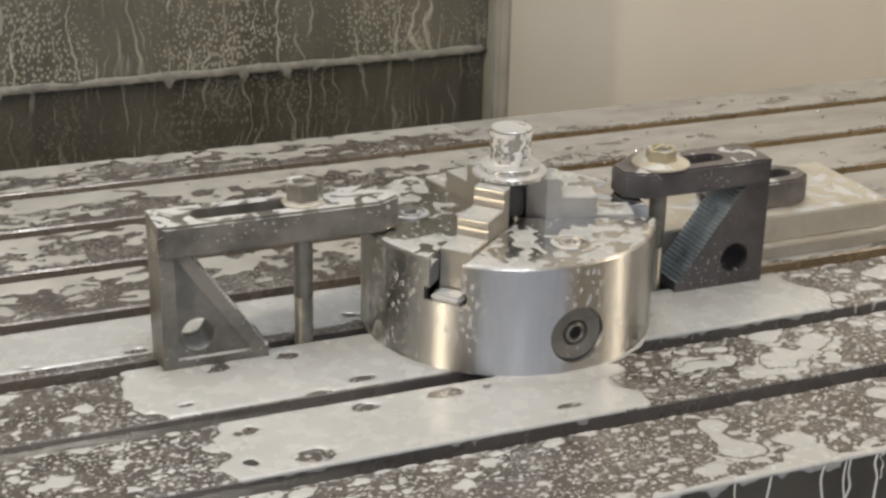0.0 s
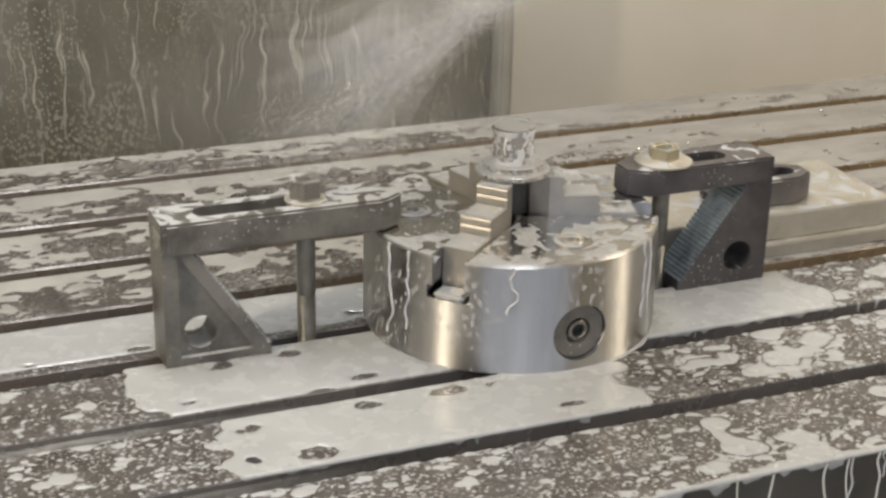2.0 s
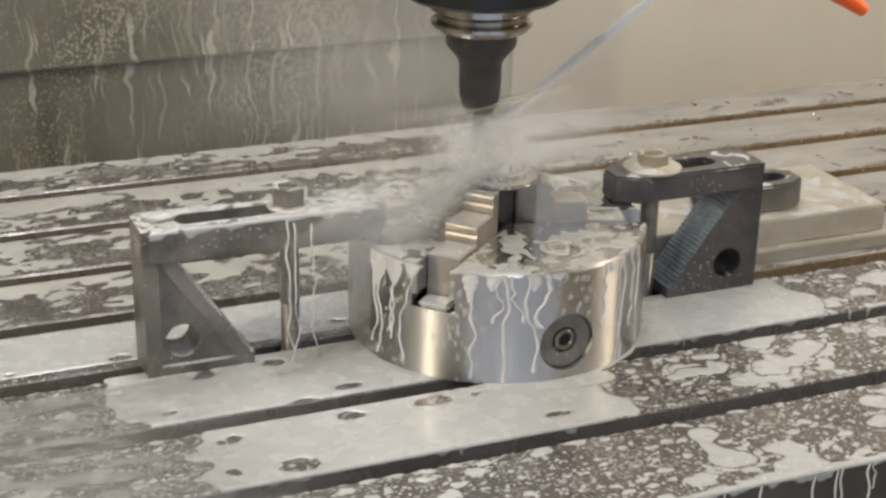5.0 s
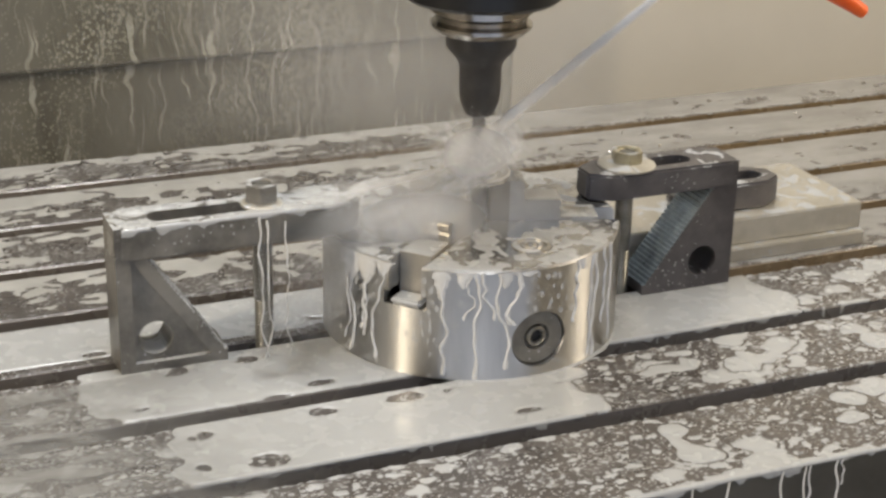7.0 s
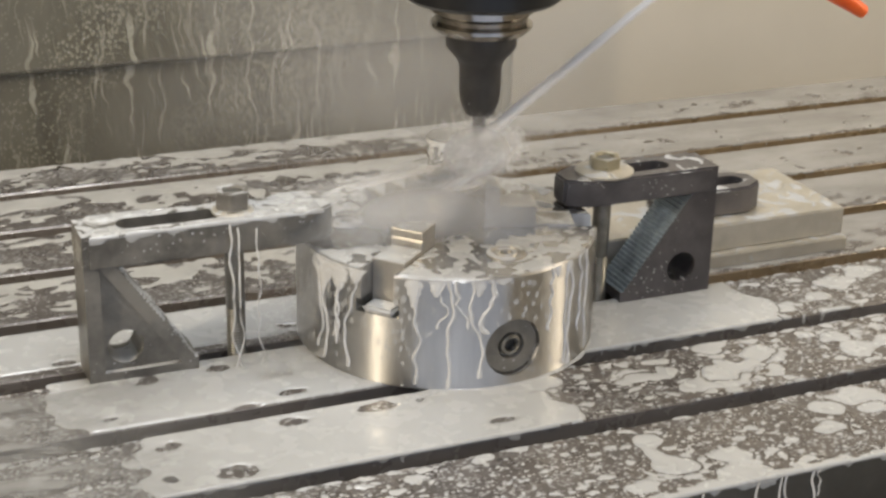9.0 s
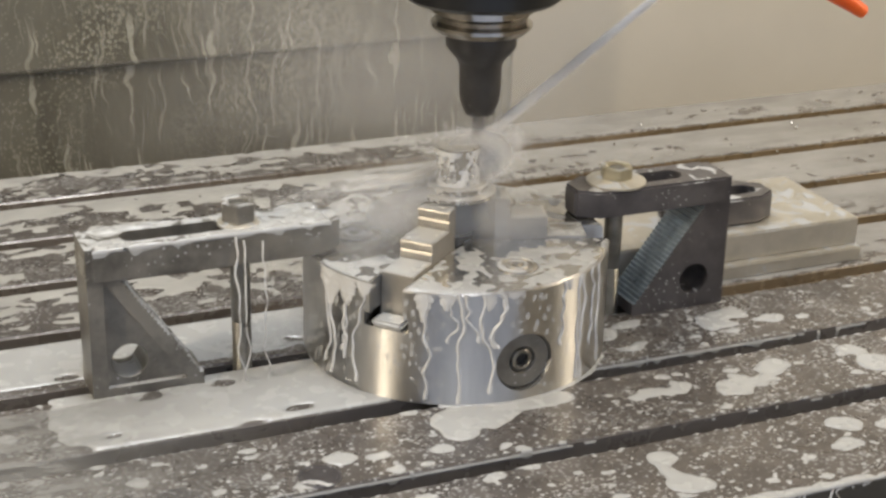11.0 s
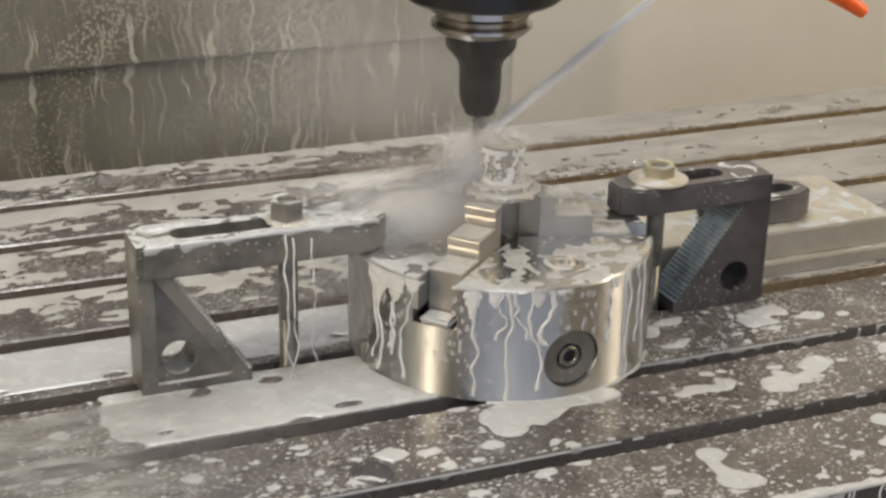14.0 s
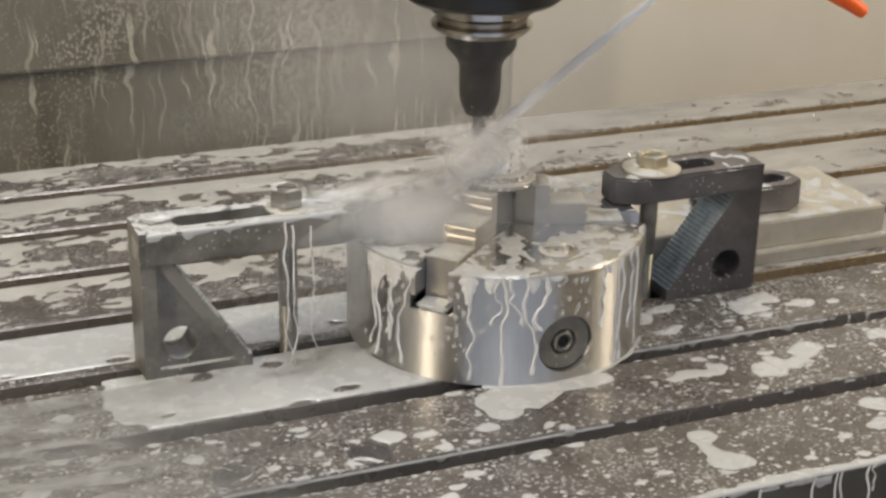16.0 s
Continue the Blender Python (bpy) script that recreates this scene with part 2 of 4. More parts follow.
def prism(outline, y0, y1, round_=0.0008):
    """An outline in x and z, drawn out along y."""
    bm = bmesh.new()
    a = [bm.verts.new((x, y0, z)) for x, z in outline]
    b = [bm.verts.new((x, y1, z)) for x, z in outline]
    bm.faces.new(a), bm.faces.new(b[::-1])
    for i in range(len(a)):
        j = (i + 1) % len(a)
        bm.faces.new((a[j], a[i], b[i], b[j]))
    bmesh.ops.recalc_face_normals(bm, faces=bm.faces)
    return bevel(bm, round_, 1) if round_ else bm


def flat(outline, z0, z1, round_=0.0008, segments=2):
    """An outline in x and y, drawn up along z."""
    bm = bmesh.new()
    a = [bm.verts.new((x, y, z0)) for x, y in outline]
    b = [bm.verts.new((x, y, z1)) for x, y in outline]
    bm.faces.new(a), bm.faces.new(b)
    for i in range(len(a)):
        j = (i + 1) % len(a)
        bm.faces.new((a[i], a[j], b[j], b[i]))
    bmesh.ops.recalc_face_normals(bm, faces=bm.faces)
    return bevel(bm, round_, segments) if round_ else bm


def carve(ob, cutters):
    """Cuts closed bmeshes out of a mesh for good."""
    for bm in cutters:
        me = bpy.data.meshes.new("cutter")
        bm.to_mesh(me)
        bm.free()
        tool = new("cutter", me)
        mod = ob.modifiers.new("cut", "BOOLEAN")
        mod.object, mod.operation, mod.solver = tool, "DIFFERENCE", "EXACT"
        bpy.context.view_layer.update()
        done = bpy.data.meshes.new_from_object(ob.evaluated_get(bpy.context.evaluated_depsgraph_get()))
        ob.modifiers.clear()
        ob.data = done
        bpy.data.objects.remove(tool)
        bpy.data.meshes.remove(me)
    return ob


def tube(points, radius, sides=8, taper=None):
    bm = bmesh.new()
    rings = []
    for i, p in enumerate(points):
        a, b = Vector(points[max(i - 1, 0)]), Vector(points[min(i + 1, len(points) - 1)])
        q = (b - a).to_track_quat("Z", "Y")
        r = radius if taper is None else radius + (taper - radius) * i / (len(points) - 1)
        rings.append([bm.verts.new(Vector(p) + q @ Vector((r * math.cos(2 * math.pi * k / sides), r * math.sin(2 * math.pi * k / sides), 0))) for k in range(sides)])
    for a, b in zip(rings, rings[1:]):
        for k in range(sides):
            bm.faces.new((a[k], a[(k + 1) % sides], b[(k + 1) % sides], b[k]))
    bm.faces.new(rings[0][::-1]), bm.faces.new(rings[-1])
    bmesh.ops.recalc_face_normals(bm, faces=bm.faces)
    return bm


ON_TABLE = []   # things that ride on the table
EARLY = []      # first thin runs down the chuck
ARRIVES = []    # coolant that wells out once the jet plays on the work, and whence
HAZE = []       # mist that comes with the jet and stays, and when
SPRAY = []      # droplets in the air, swaying about the head
ON_HEAD = []    # things that ride on the spindle head

# ---- the machine's cabin ----
cabin = [
    ("wall_back", box(0.222, 1.6, 0.56, 0.60, -0.9, 1.4, 0), BEIGE),
    ("wall_back_far", box(-1.5, 0.17, 0.75, 0.79, -0.9, 1.4, 0), DARK_GREY),
    ("wall_left", box(-1.5, -1.46, -1.3, 0.75, -0.9, 1.4, 0), BEIGE),
    ("wall_right", box(1.56, 1.6, -1.3, 0.56, -0.9, 1.4, 0), BEIGE),
    ("ceiling", box(-1.5, 1.6, -1.3, 0.79, 1.4, 1.44, 0), BEIGE),
    ("floor", box(-1.5, 1.6, -1.3, 0.79, -0.94, -0.9, 0), DARK_GREY),
    ("wall_front_low", box(-1.5, 1.6, -1.34, -1.3, -0.94, -0.1, 0), BEIGE),
    ("wall_front_left", box(-1.5, -1.3, -1.34, -1.3, -0.1, 1.4, 0), BEIGE),
    # Out of view; reaches in to x=0.48 to cut front light on the right.
    ("wall_front_light_stop", box(0.48, 1.6, -1.34, -1.3, -0.1, 1.4, 0), BEIGE),
]
for name, bm, mat in cabin:
    tagged(part(name, bm, mat), "", "", "", "structure")
tagged(smooth(part("rail_post", box(0.2035, 0.222, 0.468, 0.60, -0.9, 1.4, 0.006, 3), GREY_POST)), "grey painted upright rail beside the way cover", "rail", "", "structure")
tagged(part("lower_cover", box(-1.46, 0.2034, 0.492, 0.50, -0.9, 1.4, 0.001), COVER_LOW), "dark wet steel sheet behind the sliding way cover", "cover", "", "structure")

# ---- sliding way cover ----
cover = empty("way_cover", "grey-green steel telescopic way cover running with coolant", "way cover")
for k, (low, high) in enumerate(((0.054, 1.0), (-0.159, 0.30), (-0.263, 0.10))):
    y = 0.474 + 0.006 * k
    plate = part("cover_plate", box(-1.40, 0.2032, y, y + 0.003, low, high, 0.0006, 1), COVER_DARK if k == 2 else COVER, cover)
    if k == 2:
        bm = bmesh.new()
        strip = []
        for i in range(330):
            x = -0.46 + 0.002 * i
            drip = max(0.0, noise.noise((x * 75, k * 9, 0)) - 0.22) * 0.020 + 0.0012 * noise.noise((x * 160, k, 3))
            rise = 0.0015 + 0.0045 * (0.5 + noise.noise((x * 25, k * 5, 7)))
            strip.append([bm.verts.new((x, y - up, z)) for up, z in ((0.0004, low + rise), (0.0022, low + 0.002), (0.0030, low - 0.0010), (0.0026, low - 0.003 - drip))])
        for p, q in zip(strip, strip[1:]):
            for u in range(3):
                bm.faces.new((p[u], q[u], q[u + 1], p[u + 1]))
        smooth(part("foam_band", bm, DULL_FOAM, plate, "grey foam dripping from the plate's edge"), 70)
    part("lip", box(-1.40, 0.2032, y - 0.0025, y + 0.0015, low - 0.002, low + 0.001, 0.0008, 2), COVER_LOW, plate, "dark rubber wiper lip")
ON_HEAD.append(cover)

# ---- machine table ----
SLOT_Y, PITCH, SLOT_W, FRONT, BACK = -0.1463, 0.08, 0.0158, -0.2387, 0.388
table = empty("machine_table", "dark cast-iron milling table with T-slots, wet with milky coolant", "machine table")
part("table_bed", box(-1.0, 1.1, FRONT + 0.004, BACK - 0.004, -0.11, -0.034, 0.002), DARK_GREY, table)
starts = [FRONT] + [SLOT_Y + k * PITCH for k in range(7)]
ends = [SLOT_Y + k * PITCH - SLOT_W for k in range(7)] + [BACK]
for a, b in zip(starts, ends):
    outline = [(a, 0.0), (b, 0.0), (b, -0.018), (b - 0.007, -0.018), (b - 0.007, -0.035), (a + 0.007, -0.035), (a + 0.007, -0.018), (a, -0.018)]
    if a == FRONT:
        outline[5:] = [(a, -0.035)]
    if b == BACK:
        outline[2:5] = [(b, -0.035)]
    bm = prism(outline, -1.0, 1.1, 0.0012)
    bm.transform(Matrix(((0, 1, 0, 0), (1, 0, 0, 0), (0, 0, 1, 0), (0, 0, 0, 1))))
    bmesh.ops.recalc_face_normals(bm, faces=bm.faces)
    land = part("table_land", bm, IRON, table)
    # The table's front face is darker than its top.
    if a == FRONT:
        land.data.materials.append(DARK_GREY)
        for f in land.data.polygons:
            f.material_index = int(f.normal.y < -0.9)
for k in range(2, 7):
    y = SLOT_Y + k * PITCH
    part("slot_coolant", box(0.20 if k == 2 else -0.10, 1.09, y - SLOT_W - 0.0002, y + 0.0002, -0.034, -0.0082, 0), SLOT_WET, table, "brown coolant standing in the slot")
ON_TABLE.append(table)

# ---- chuck ----
R, H = 0.093, 0.0702
chuck = empty("lathe_chuck", "turned steel three-jaw chuck lying on the table, wet with coolant", "chuck")
body = part("chuck_body", lathe([(0, 0.0), (R - 0.001, 0.0), (R, 0.001), (R, H - 0.0015), (R - 0.0015, H), (0.013, H), (0.012, H - 0.001), (0.012, 0.03), (0, 0.03)], 160), CHUCK_STEEL, chuck)
JAWS = (222, 342, 102)
cuts = []
for a in JAWS:
    turn = Matrix.Rotation(radians(a), 4, "Z")
    for x0, w, z0, z1 in ((0.008, 0.0105, H - 0.026, H + 0.01), (0.008, 0.0140, H - 0.0265, H - 0.0185)):
        bm = box(x0, R + 0.02, -w, w, z0, z1, 0)
        bm.transform(turn)
        cuts.append(bm)
pinion = pose(0, 0, 0.0245, 0, 90, 0)
for a in (273.0,):
    cuts.append(lathe([(0, 0.078), (0.0178, 0.078), (0.0178, 0.12), (0, 0.12)], 40, Matrix.Rotation(radians(a), 4, "Z") @ pinion))
carve(body, cuts)
smooth(body, 30)
for a in (273.0,):
    m = Matrix.Rotation(radians(a), 4, "Z") @ pinion
    key = smooth(part("pinion", lathe([(0, 0.076), (0.0176, 0.076), (0.0176, 0.0885), (0.0168, 0.0895), (0.0085, 0.0895), (0.0078, 0.0885), (0.0078, 0.0850), (0, 0.0850)], 40, m), GREY_STEEL, chuck, "dark socket for the chuck key"))
    smooth(part("key_socket", lathe([(0.0040, 0.0862), (0.0040, 0.0893), (0.0046, 0.0902), (0.0056, 0.0902), (0.0066, 0.0890), (0.0066, 0.0852)], 28, m), STUD_STEEL, key, "bright worn ring of the key socket"))
    # Black disc stands for the shade inside the key's square hole.
    part("key_hole_shade", lathe([(0, 0.0866), (0.0047, 0.0866), (0.0047, 0.0852), (0, 0.0852)], 4, m @ pose(0, 0, 0, 0, 0, 20)), NOSE_BLACK, key)
for a in (282, 42, 162):
    m = pose(0.062 * math.cos(radians(a)), 0.062 * math.sin(radians(a)), H)
    smooth(part("cap_screw", lathe([(0, -0.004), (0.0118, -0.004), (0.0118, 0.0008), (0.0108, 0.0014), (0.0090, 0.0014), (0.0086, 0.0003), (0.0070, 0.0003), (0.0064, 0.0012), (0.0042, 0.0012), (0.0040, -0.001), (0, -0.001)], 32, m), JAW_STEEL, chuck, "round cap screw in the chuck's face"))


def jaw_outline():
    """Three steps; each riser bears a groove."""
    out = [(0.0105, H - 0.024), (0.0225, H - 0.024), (0.0785, H - 0.024), (0.0785, H + 0.0020)]
    for x, z0, z1 in ((0.055, H + 0.0020, H + 0.0135), (0.032, H + 0.0135, H + 0.0255)):
        out.append((x, z0))
        for g in (0.5,):
            z = z0 + (z1 - z0) * g
            out += [(x, z - 0.0009), (x - 0.0011, z - 0.0004), (x - 0.0011, z + 0.0004), (x, z + 0.0009)]
        out += [(x, z1 - 0.0008), (x - 0.0008, z1)]
    return out + [(0.0225, H + 0.0255), (0.0105, H + 0.0255)]


for a in JAWS:
    bm = prism(jaw_outline(), -0.0103, 0.0103, 0)
    # the nose narrows to a wedge where it grips
    for v in bm.verts:
        if v.co.x < 0.012:
            v.co.y *= 0.42
    bevel(bm, 0.0007, 1)
    bm.transform(Matrix.Rotation(radians(a), 4, "Z"))
    part("jaw", bm, JAW_STEEL, chuck, "stepped hardened jaw")
for a in JAWS[:2]:
    bm = box(0.0786, R - 0.0006, -0.0098, 0.0098, H - 0.0268, H - 0.0225, 0.0016, 3)
    bm.transform(Matrix.Rotation(radians(a), 4, "Z"))
    smooth(part("coolant_ledge", bm, COOLANT, chuck, "white coolant lying in the jaw slot"))
ON_TABLE.append(chuck)

# ---- workpiece ----
work = empty("workpiece", "bright round steel workpiece gripped in the chuck's jaws", "workpiece")
# Steel stem given the holder's black for the shade between the jaws.
smooth(part("stem", lathe([(0, H + 0.001), (0.0102, H + 0.001), (0.0102, 0.0962), (0, 0.0962)], 48), HOLDER_BLACK, work, "stem between the jaws, coloured black for the shade there"))
smooth(part("collar", lathe([(0, 0.0962), (0.0228, 0.0962), (0.0235, 0.0968), (0.0235, 0.0990), (0.0225, 0.1000), (0.0188, 0.1000), (0.0188, 0.1032), (0.0180, 0.1040), (0, 0.1040)], 64), PART_STEEL, work, "flat milled collar in two steps"))
smooth(part("boss", lathe([(0, 0.1040), (0.0128, 0.1040), (0.0128, 0.1264), (0.0121, 0.1271), (0, 0.1271)], 64), PART_STEEL, work, "upright boss cut by the end mill"))
ON_TABLE.append(work)
bm = bmesh.new()
rings_ = []
for k in range(23):
    z = 0.1036 + 0.0010 * k
    ring = []
    for i in range(90):
        a = 2 * math.pi * i / 90
        wet = noise.noise((math.cos(a) * 2.6, math.sin(a) * 2.6, z * 150)) + 0.6 * noise.noise((math.cos(a) * 6, math.sin(a) * 6, z * 330 + 7)) + (0.55 if k > 18 else 0.0) + (0.35 if k < 3 else 0.0)
        r = 0.0128 + max(-0.0010, min(0.0007, 0.0016 * (wet - 0.02)))
        ring.append(bm.verts.new((r * math.cos(a), r * math.sin(a), z)))
    rings_.append(ring)
for lower, upper in zip(rings_, rings_[1:]):
    for i in range(90):
        bm.faces.new((lower[i], lower[(i + 1) % 90], upper[(i + 1) % 90], upper[i]))
ON_TABLE.append(tagged(smooth(part("coolant_coat", bm, BRIGHTENED_COOLANT), 180), "white streaks of coolant clinging to the workpiece", "coolant coat", "", "stuff"))


# ---- clamps: a toothed riser block, a strap and a stud with its nut on either side ----
def riser(name, label, x_low, x_high, y0, y1, top, mat, step_mat):
    """A wedge whose slope, from (x_low, 0) up to (x_high, top), is cut in teeth."""
    ob = empty(name, label, "step block", "clamping step blocks")
    side = 1 if x_high > x_low else -1
    teeth = 32
    pts = [(x_low, 0.0), (x_high, 0.0), (x_high, top)]
    x1, z1, x0, z0 = x_high - side * 0.006, top, x_low + side * 0.001, 0.008
    pts.append((x1, z1))
    for k in range(teeth):
        f0, f1 = k / teeth, (k + 1) / teeth
        xa, za = x1 + (x0 - x1) * f0, z1 + (z0 - z1) * f0
        xb, zb = x1 + (x0 - x1) * f1, z1 + (z0 - z1) * f1
        pts += [(xa + (xb - xa) * 0.15, zb), (xb, zb)]
    pts.append((x_low, 0.008))
    bm = prism(pts, y0, y1, 0)
    body = part("wedge", bm, mat, ob)
    hole = lathe([(0, -0.05), (0.0105, -0.05), (0.0105, 0.05), (0, 0.05)], 32, pose(x_high - side * 0.0225, (y0 + y1) / 2, 0.020, 90, 0, 0))
    cuts = [hole]
    if side < 0:
        cuts.insert(0, prism([(x_high + 0.009, 0.006), (x_low - 0.010, 0.006), (x_high + 0.009, top - 0.020)], y0 - 0.01, y0 + 0.004, 0))
    carve(body, cuts)
    body.data.materials.append(step_mat)
    for f in body.data.polygons:
        if abs(f.normal.y) < 0.3 and f.center.z > 0.006 and side * (x_high - f.center.x) > 0.004 and abs(f.center.y - (y0 + y1) / 2) < 0.02 and (f.center.x - x_low) / (x_high - x_low) < f.center.z / top + 0.12 and abs(f.center.z - 0.020) + abs(f.center.x - (x_high - side * 0.0225)) > 0.018:
            f.material_index = 1
    ON_TABLE.append(ob)
    return ob


def strap(name, label, x_nose, x_tail, y0, y1, z0, z1, mat, slot):
    ob = empty(name, label, "strap clamp", "strap clamps")
    s = 1 if x_tail > x_nose else -1
    yc = (y0 + y1) / 2
    L = abs(x_tail - x_nose)
    out = [(0, yc - 0.008), (0.014, y0), (L, y0), (L, y1), (0.014, y1), (0, yc + 0.008)]
    bm = flat([(x_nose + s * a, b) for a, b in out], z0, z1, 0.0015, 2)
    bar = smooth(part("bar", bm, mat, ob))
    a, b = slot
    n = 14
    ring = [(b + 0.008 * math.sin(math.pi * k / n), yc + 0.008 * math.cos(math.pi * k / n)) for k in range(n + 1)] + [(a - 0.008 * math.sin(math.pi * k / n), yc - 0.008 * math.cos(math.pi * k / n)) for k in range(n + 1)]
    carve(bar, [flat(ring, z0 - 0.01, z1 + 0.01, 0)])
    heel = [(0.0, 0.0)]
    for k in range(5):
        heel += [(0.0025, k * 0.0025 + 0.0003), (0.0, k * 0.0025 + 0.0025)]
    heel += [(-0.004, 0.0125), (-0.004, 0.0)]
    part("toothed_heel", prism([(x_tail + s * a, z0 + 0.002 + b) for a, b in heel], y0 + 0.001, y1 - 0.001, 0), mat, ob, "toothed heel of the strap")
    ON_TABLE.append(ob)
    return ob


def hexagon(r, z0, z1, m):
    """A nut: six-sided, with its bore open."""
    bm = lathe([(0.0064, z0), (r, z0), (r, z1), (0.0072, z1), (0.0064, z1 - 0.0008), (0.0064, z0)], 6, m)
    return bevel(bm, 0.0006, 2)


def clamp_stud(label, x, y, z_washer, nut_mat, nut_height, washer_r):
    ob = empty("clamp_stud", label, "stud", "clamp studs")
    pts = [(0, -0.03), (0.0058, -0.03)]
    z = -0.03
    while z < 0.030:
        pts += [(0.0058, z), (0.0050, z + 0.0009)]
        z += 0.0018
    pts += [(0.0058, 0.031), (0.0058, z_washer + nut_height + 0.001), (0.0048, z_washer + nut_height + 0.002), (0, z_washer + nut_height + 0.002)]
    smooth(part("stud", lathe(pts, 20, pose(x, y, 0)), STUD_STEEL, ob), 50)
    smooth(part("washer", lathe([(0.0065, z_washer), (washer_r, z_washer), (washer_r, z_washer + 0.0012), (washer_r * 0.72, z_washer + 0.003), (0.0065, z_washer + 0.003)], 40, pose(x, y, 0)), PLATE_STEEL, ob, "round steel washer"))
    smooth(part("nut", hexagon(0.0106, z_washer + 0.003, z_washer + 0.003 + nut_height, pose(x, y, 0, 0, 0, 12)), nut_mat, ob, "hexagon nut"))
    ON_TABLE.append(ob)
    return ob


riser("step_block", "grey steel step block standing on the table, wet", -0.161, -0.2255, -0.008, 0.022, 0.092, GREY_STEEL, GREY_STEEL)
riser("step_block", "black step block with blued saw teeth standing on the table", 0.121, 0.188, -0.0095, 0.0205, 0.088, BLACK_STEEL, BLUE_STEEL)
strap("strap_clamp", "worn grey steel strap clamp from step block to chuck", -0.0745, -0.2235, -0.010, 0.024, H + 0.0015, H + 0.0215, GREY_STEEL, (-0.195, -0.130))
strap("strap_clamp", "black steel strap clamp from step block to chuck", 0.0795, 0.1835, -0.012, 0.0225, H + 0.0010, H + 0.0185, BLACK_STEEL, (0.108, 0.150))
clamp_stud("steel stud with hexagon nut through the grey strap", -0.134, 0.006, H + 0.0215, GREY_STEEL, 0.011, 0.0125)
clamp_stud("stud with yellow zinc nut through the black strap", 0.1115, 0.005, H + 0.0185, BRASS_STEEL, 0.0075, 0.0190)

# ---- loose plate behind, and the strap lying on it ----
plate = empty("base_plate", "pale milled steel plate with a ledge, lying on the table", "plate")
part("slab", box(0.07, 0.320, 0.0265, 0.119, 0.0105, 0.030, 0.001), PLATE_STEEL, plate)
part("ledge", box(0.07, 0.320, 0.020, 0.119, 0.0, 0.0105, 0.001), PLATE_STEEL, plate)
ON_TABLE.append(plate)
strap("strap_clamp", "spare black strap clamp lying on the pale plate", 0.2615, 0.186, 0.040, 0.074, 0.0302, 0.050, BLACK_STEEL, (0.220, 0.243))

# ---- spindle head, tool and nozzles ----
AX, AY = -0.0312, -0.0162
spindle = empty("spindle", "black spindle nose with tool holder and end mill", "spindle")
ax = pose(AX, AY, 0)
smooth(part("nose", lathe([(0, 0.2125), (0.044, 0.2125), (0.047, 0.215), (0.047, 0.235), (0.075, 0.245), (0.075, 0.40), (0, 0.40)], 64, ax), NOSE_BLACK, spindle))
smooth(part("flange", lathe([(0, 0.2120), (0.0270, 0.2120), (0.0300, 0.2105), (0.0303, 0.2055), (0.0272, 0.2030), (0.0272, 0.2005), (0.0298, 0.1985), (0.0300, 0.1965), (0.0265, 0.1930), (0, 0.1930)], 72, ax), FLANGE_STEEL, spindle, "polished steel gripper flange"))
smooth(part("collet_chuck", lathe([(0, 0.1930), (0.0208, 0.1930), (0.0210, 0.1905), (0.0210, 0.1838), (0.0140, 0.1755), (0.0128, 0.1720), (0.0124, 0.1560), (0.0115, 0.1500), (0.0088, 0.1430), (0.0080, 0.1420), (0, 0.1420)], 56, ax), HOLDER_BLACK, spindle, "black tapered tool holder"), 50)
smooth(part("end_mill", lathe([(0, 0.1420), (0.0040, 0.1420), (0.0040, 0.1090), (0.0037, 0.1085), (0, 0.1085)], 20, ax), CARBIDE, spindle, "slim carbide end mill"))
ON_HEAD.append(spindle)

TIP = Vector((AX + 0.001, AY - 0.004, 0.126))
JY = AY - 0.004
jet = empty("coolant_jet", "white jet of milky coolant aimed at the end mill", "coolant jet", "", "stuff")
JET_PATH = [(-0.0310 + 0.1106 * k / 12, JY, 0.1270 + 0.0768 * k / 12) for k in range(17, -1, -1)]
smooth(part("jet_core", tube(JET_PATH, 0.0009, 14, 0.0018), DROPLETS, jet), 80)


def needles(name, label, count, seed, place, mat, thick):
    """Droplets drawn out along their flight; place(rng, count) gives their starts and flights."""
    rng = np.random.default_rng(seed)
    p, d = place(rng, count)
    a = np.cross(d, rng.normal(size=(count, 3)))
    a /= np.linalg.norm(a, axis=1)[:, None] + 1e-12
    b = np.cross(d, a)
    b /= np.linalg.norm(b, axis=1)[:, None] + 1e-12
    w = thick * rng.uniform(0.5, 1.5, (count, 1))
    verts = np.stack([p + a * w, p - a * w, p + d + b * w, p + d - b * w], 1).reshape(-1, 3)
    tris = np.array(((0, 2, 3), (1, 3, 2), (0, 1, 2), (0, 3, 1)))
    faces = (np.arange(count)[:, None, None] * 4 + tris[None]).reshape(-1, 3)
    me = bpy.data.meshes.new(name)
    me.from_pydata(verts.tolist(), [], faces.tolist())
    me.materials.append(mat)
    return tagged(new(name, me), label, "spray", "", "stuff")


def along_plume(rng, n):
    way = np.array((-0.847, 0.02, -0.532))
    s = 0.175 * rng.random((n, 1)) ** 2.4
    off = rng.normal(size=(n, 3)) * (0.0030 + 0.075 * s)
    return np.array((-0.0083, JY, 0.1235)) + way * s + off, way * rng.uniform(0.0006, 0.0020, (n, 1)) + off * 0.03


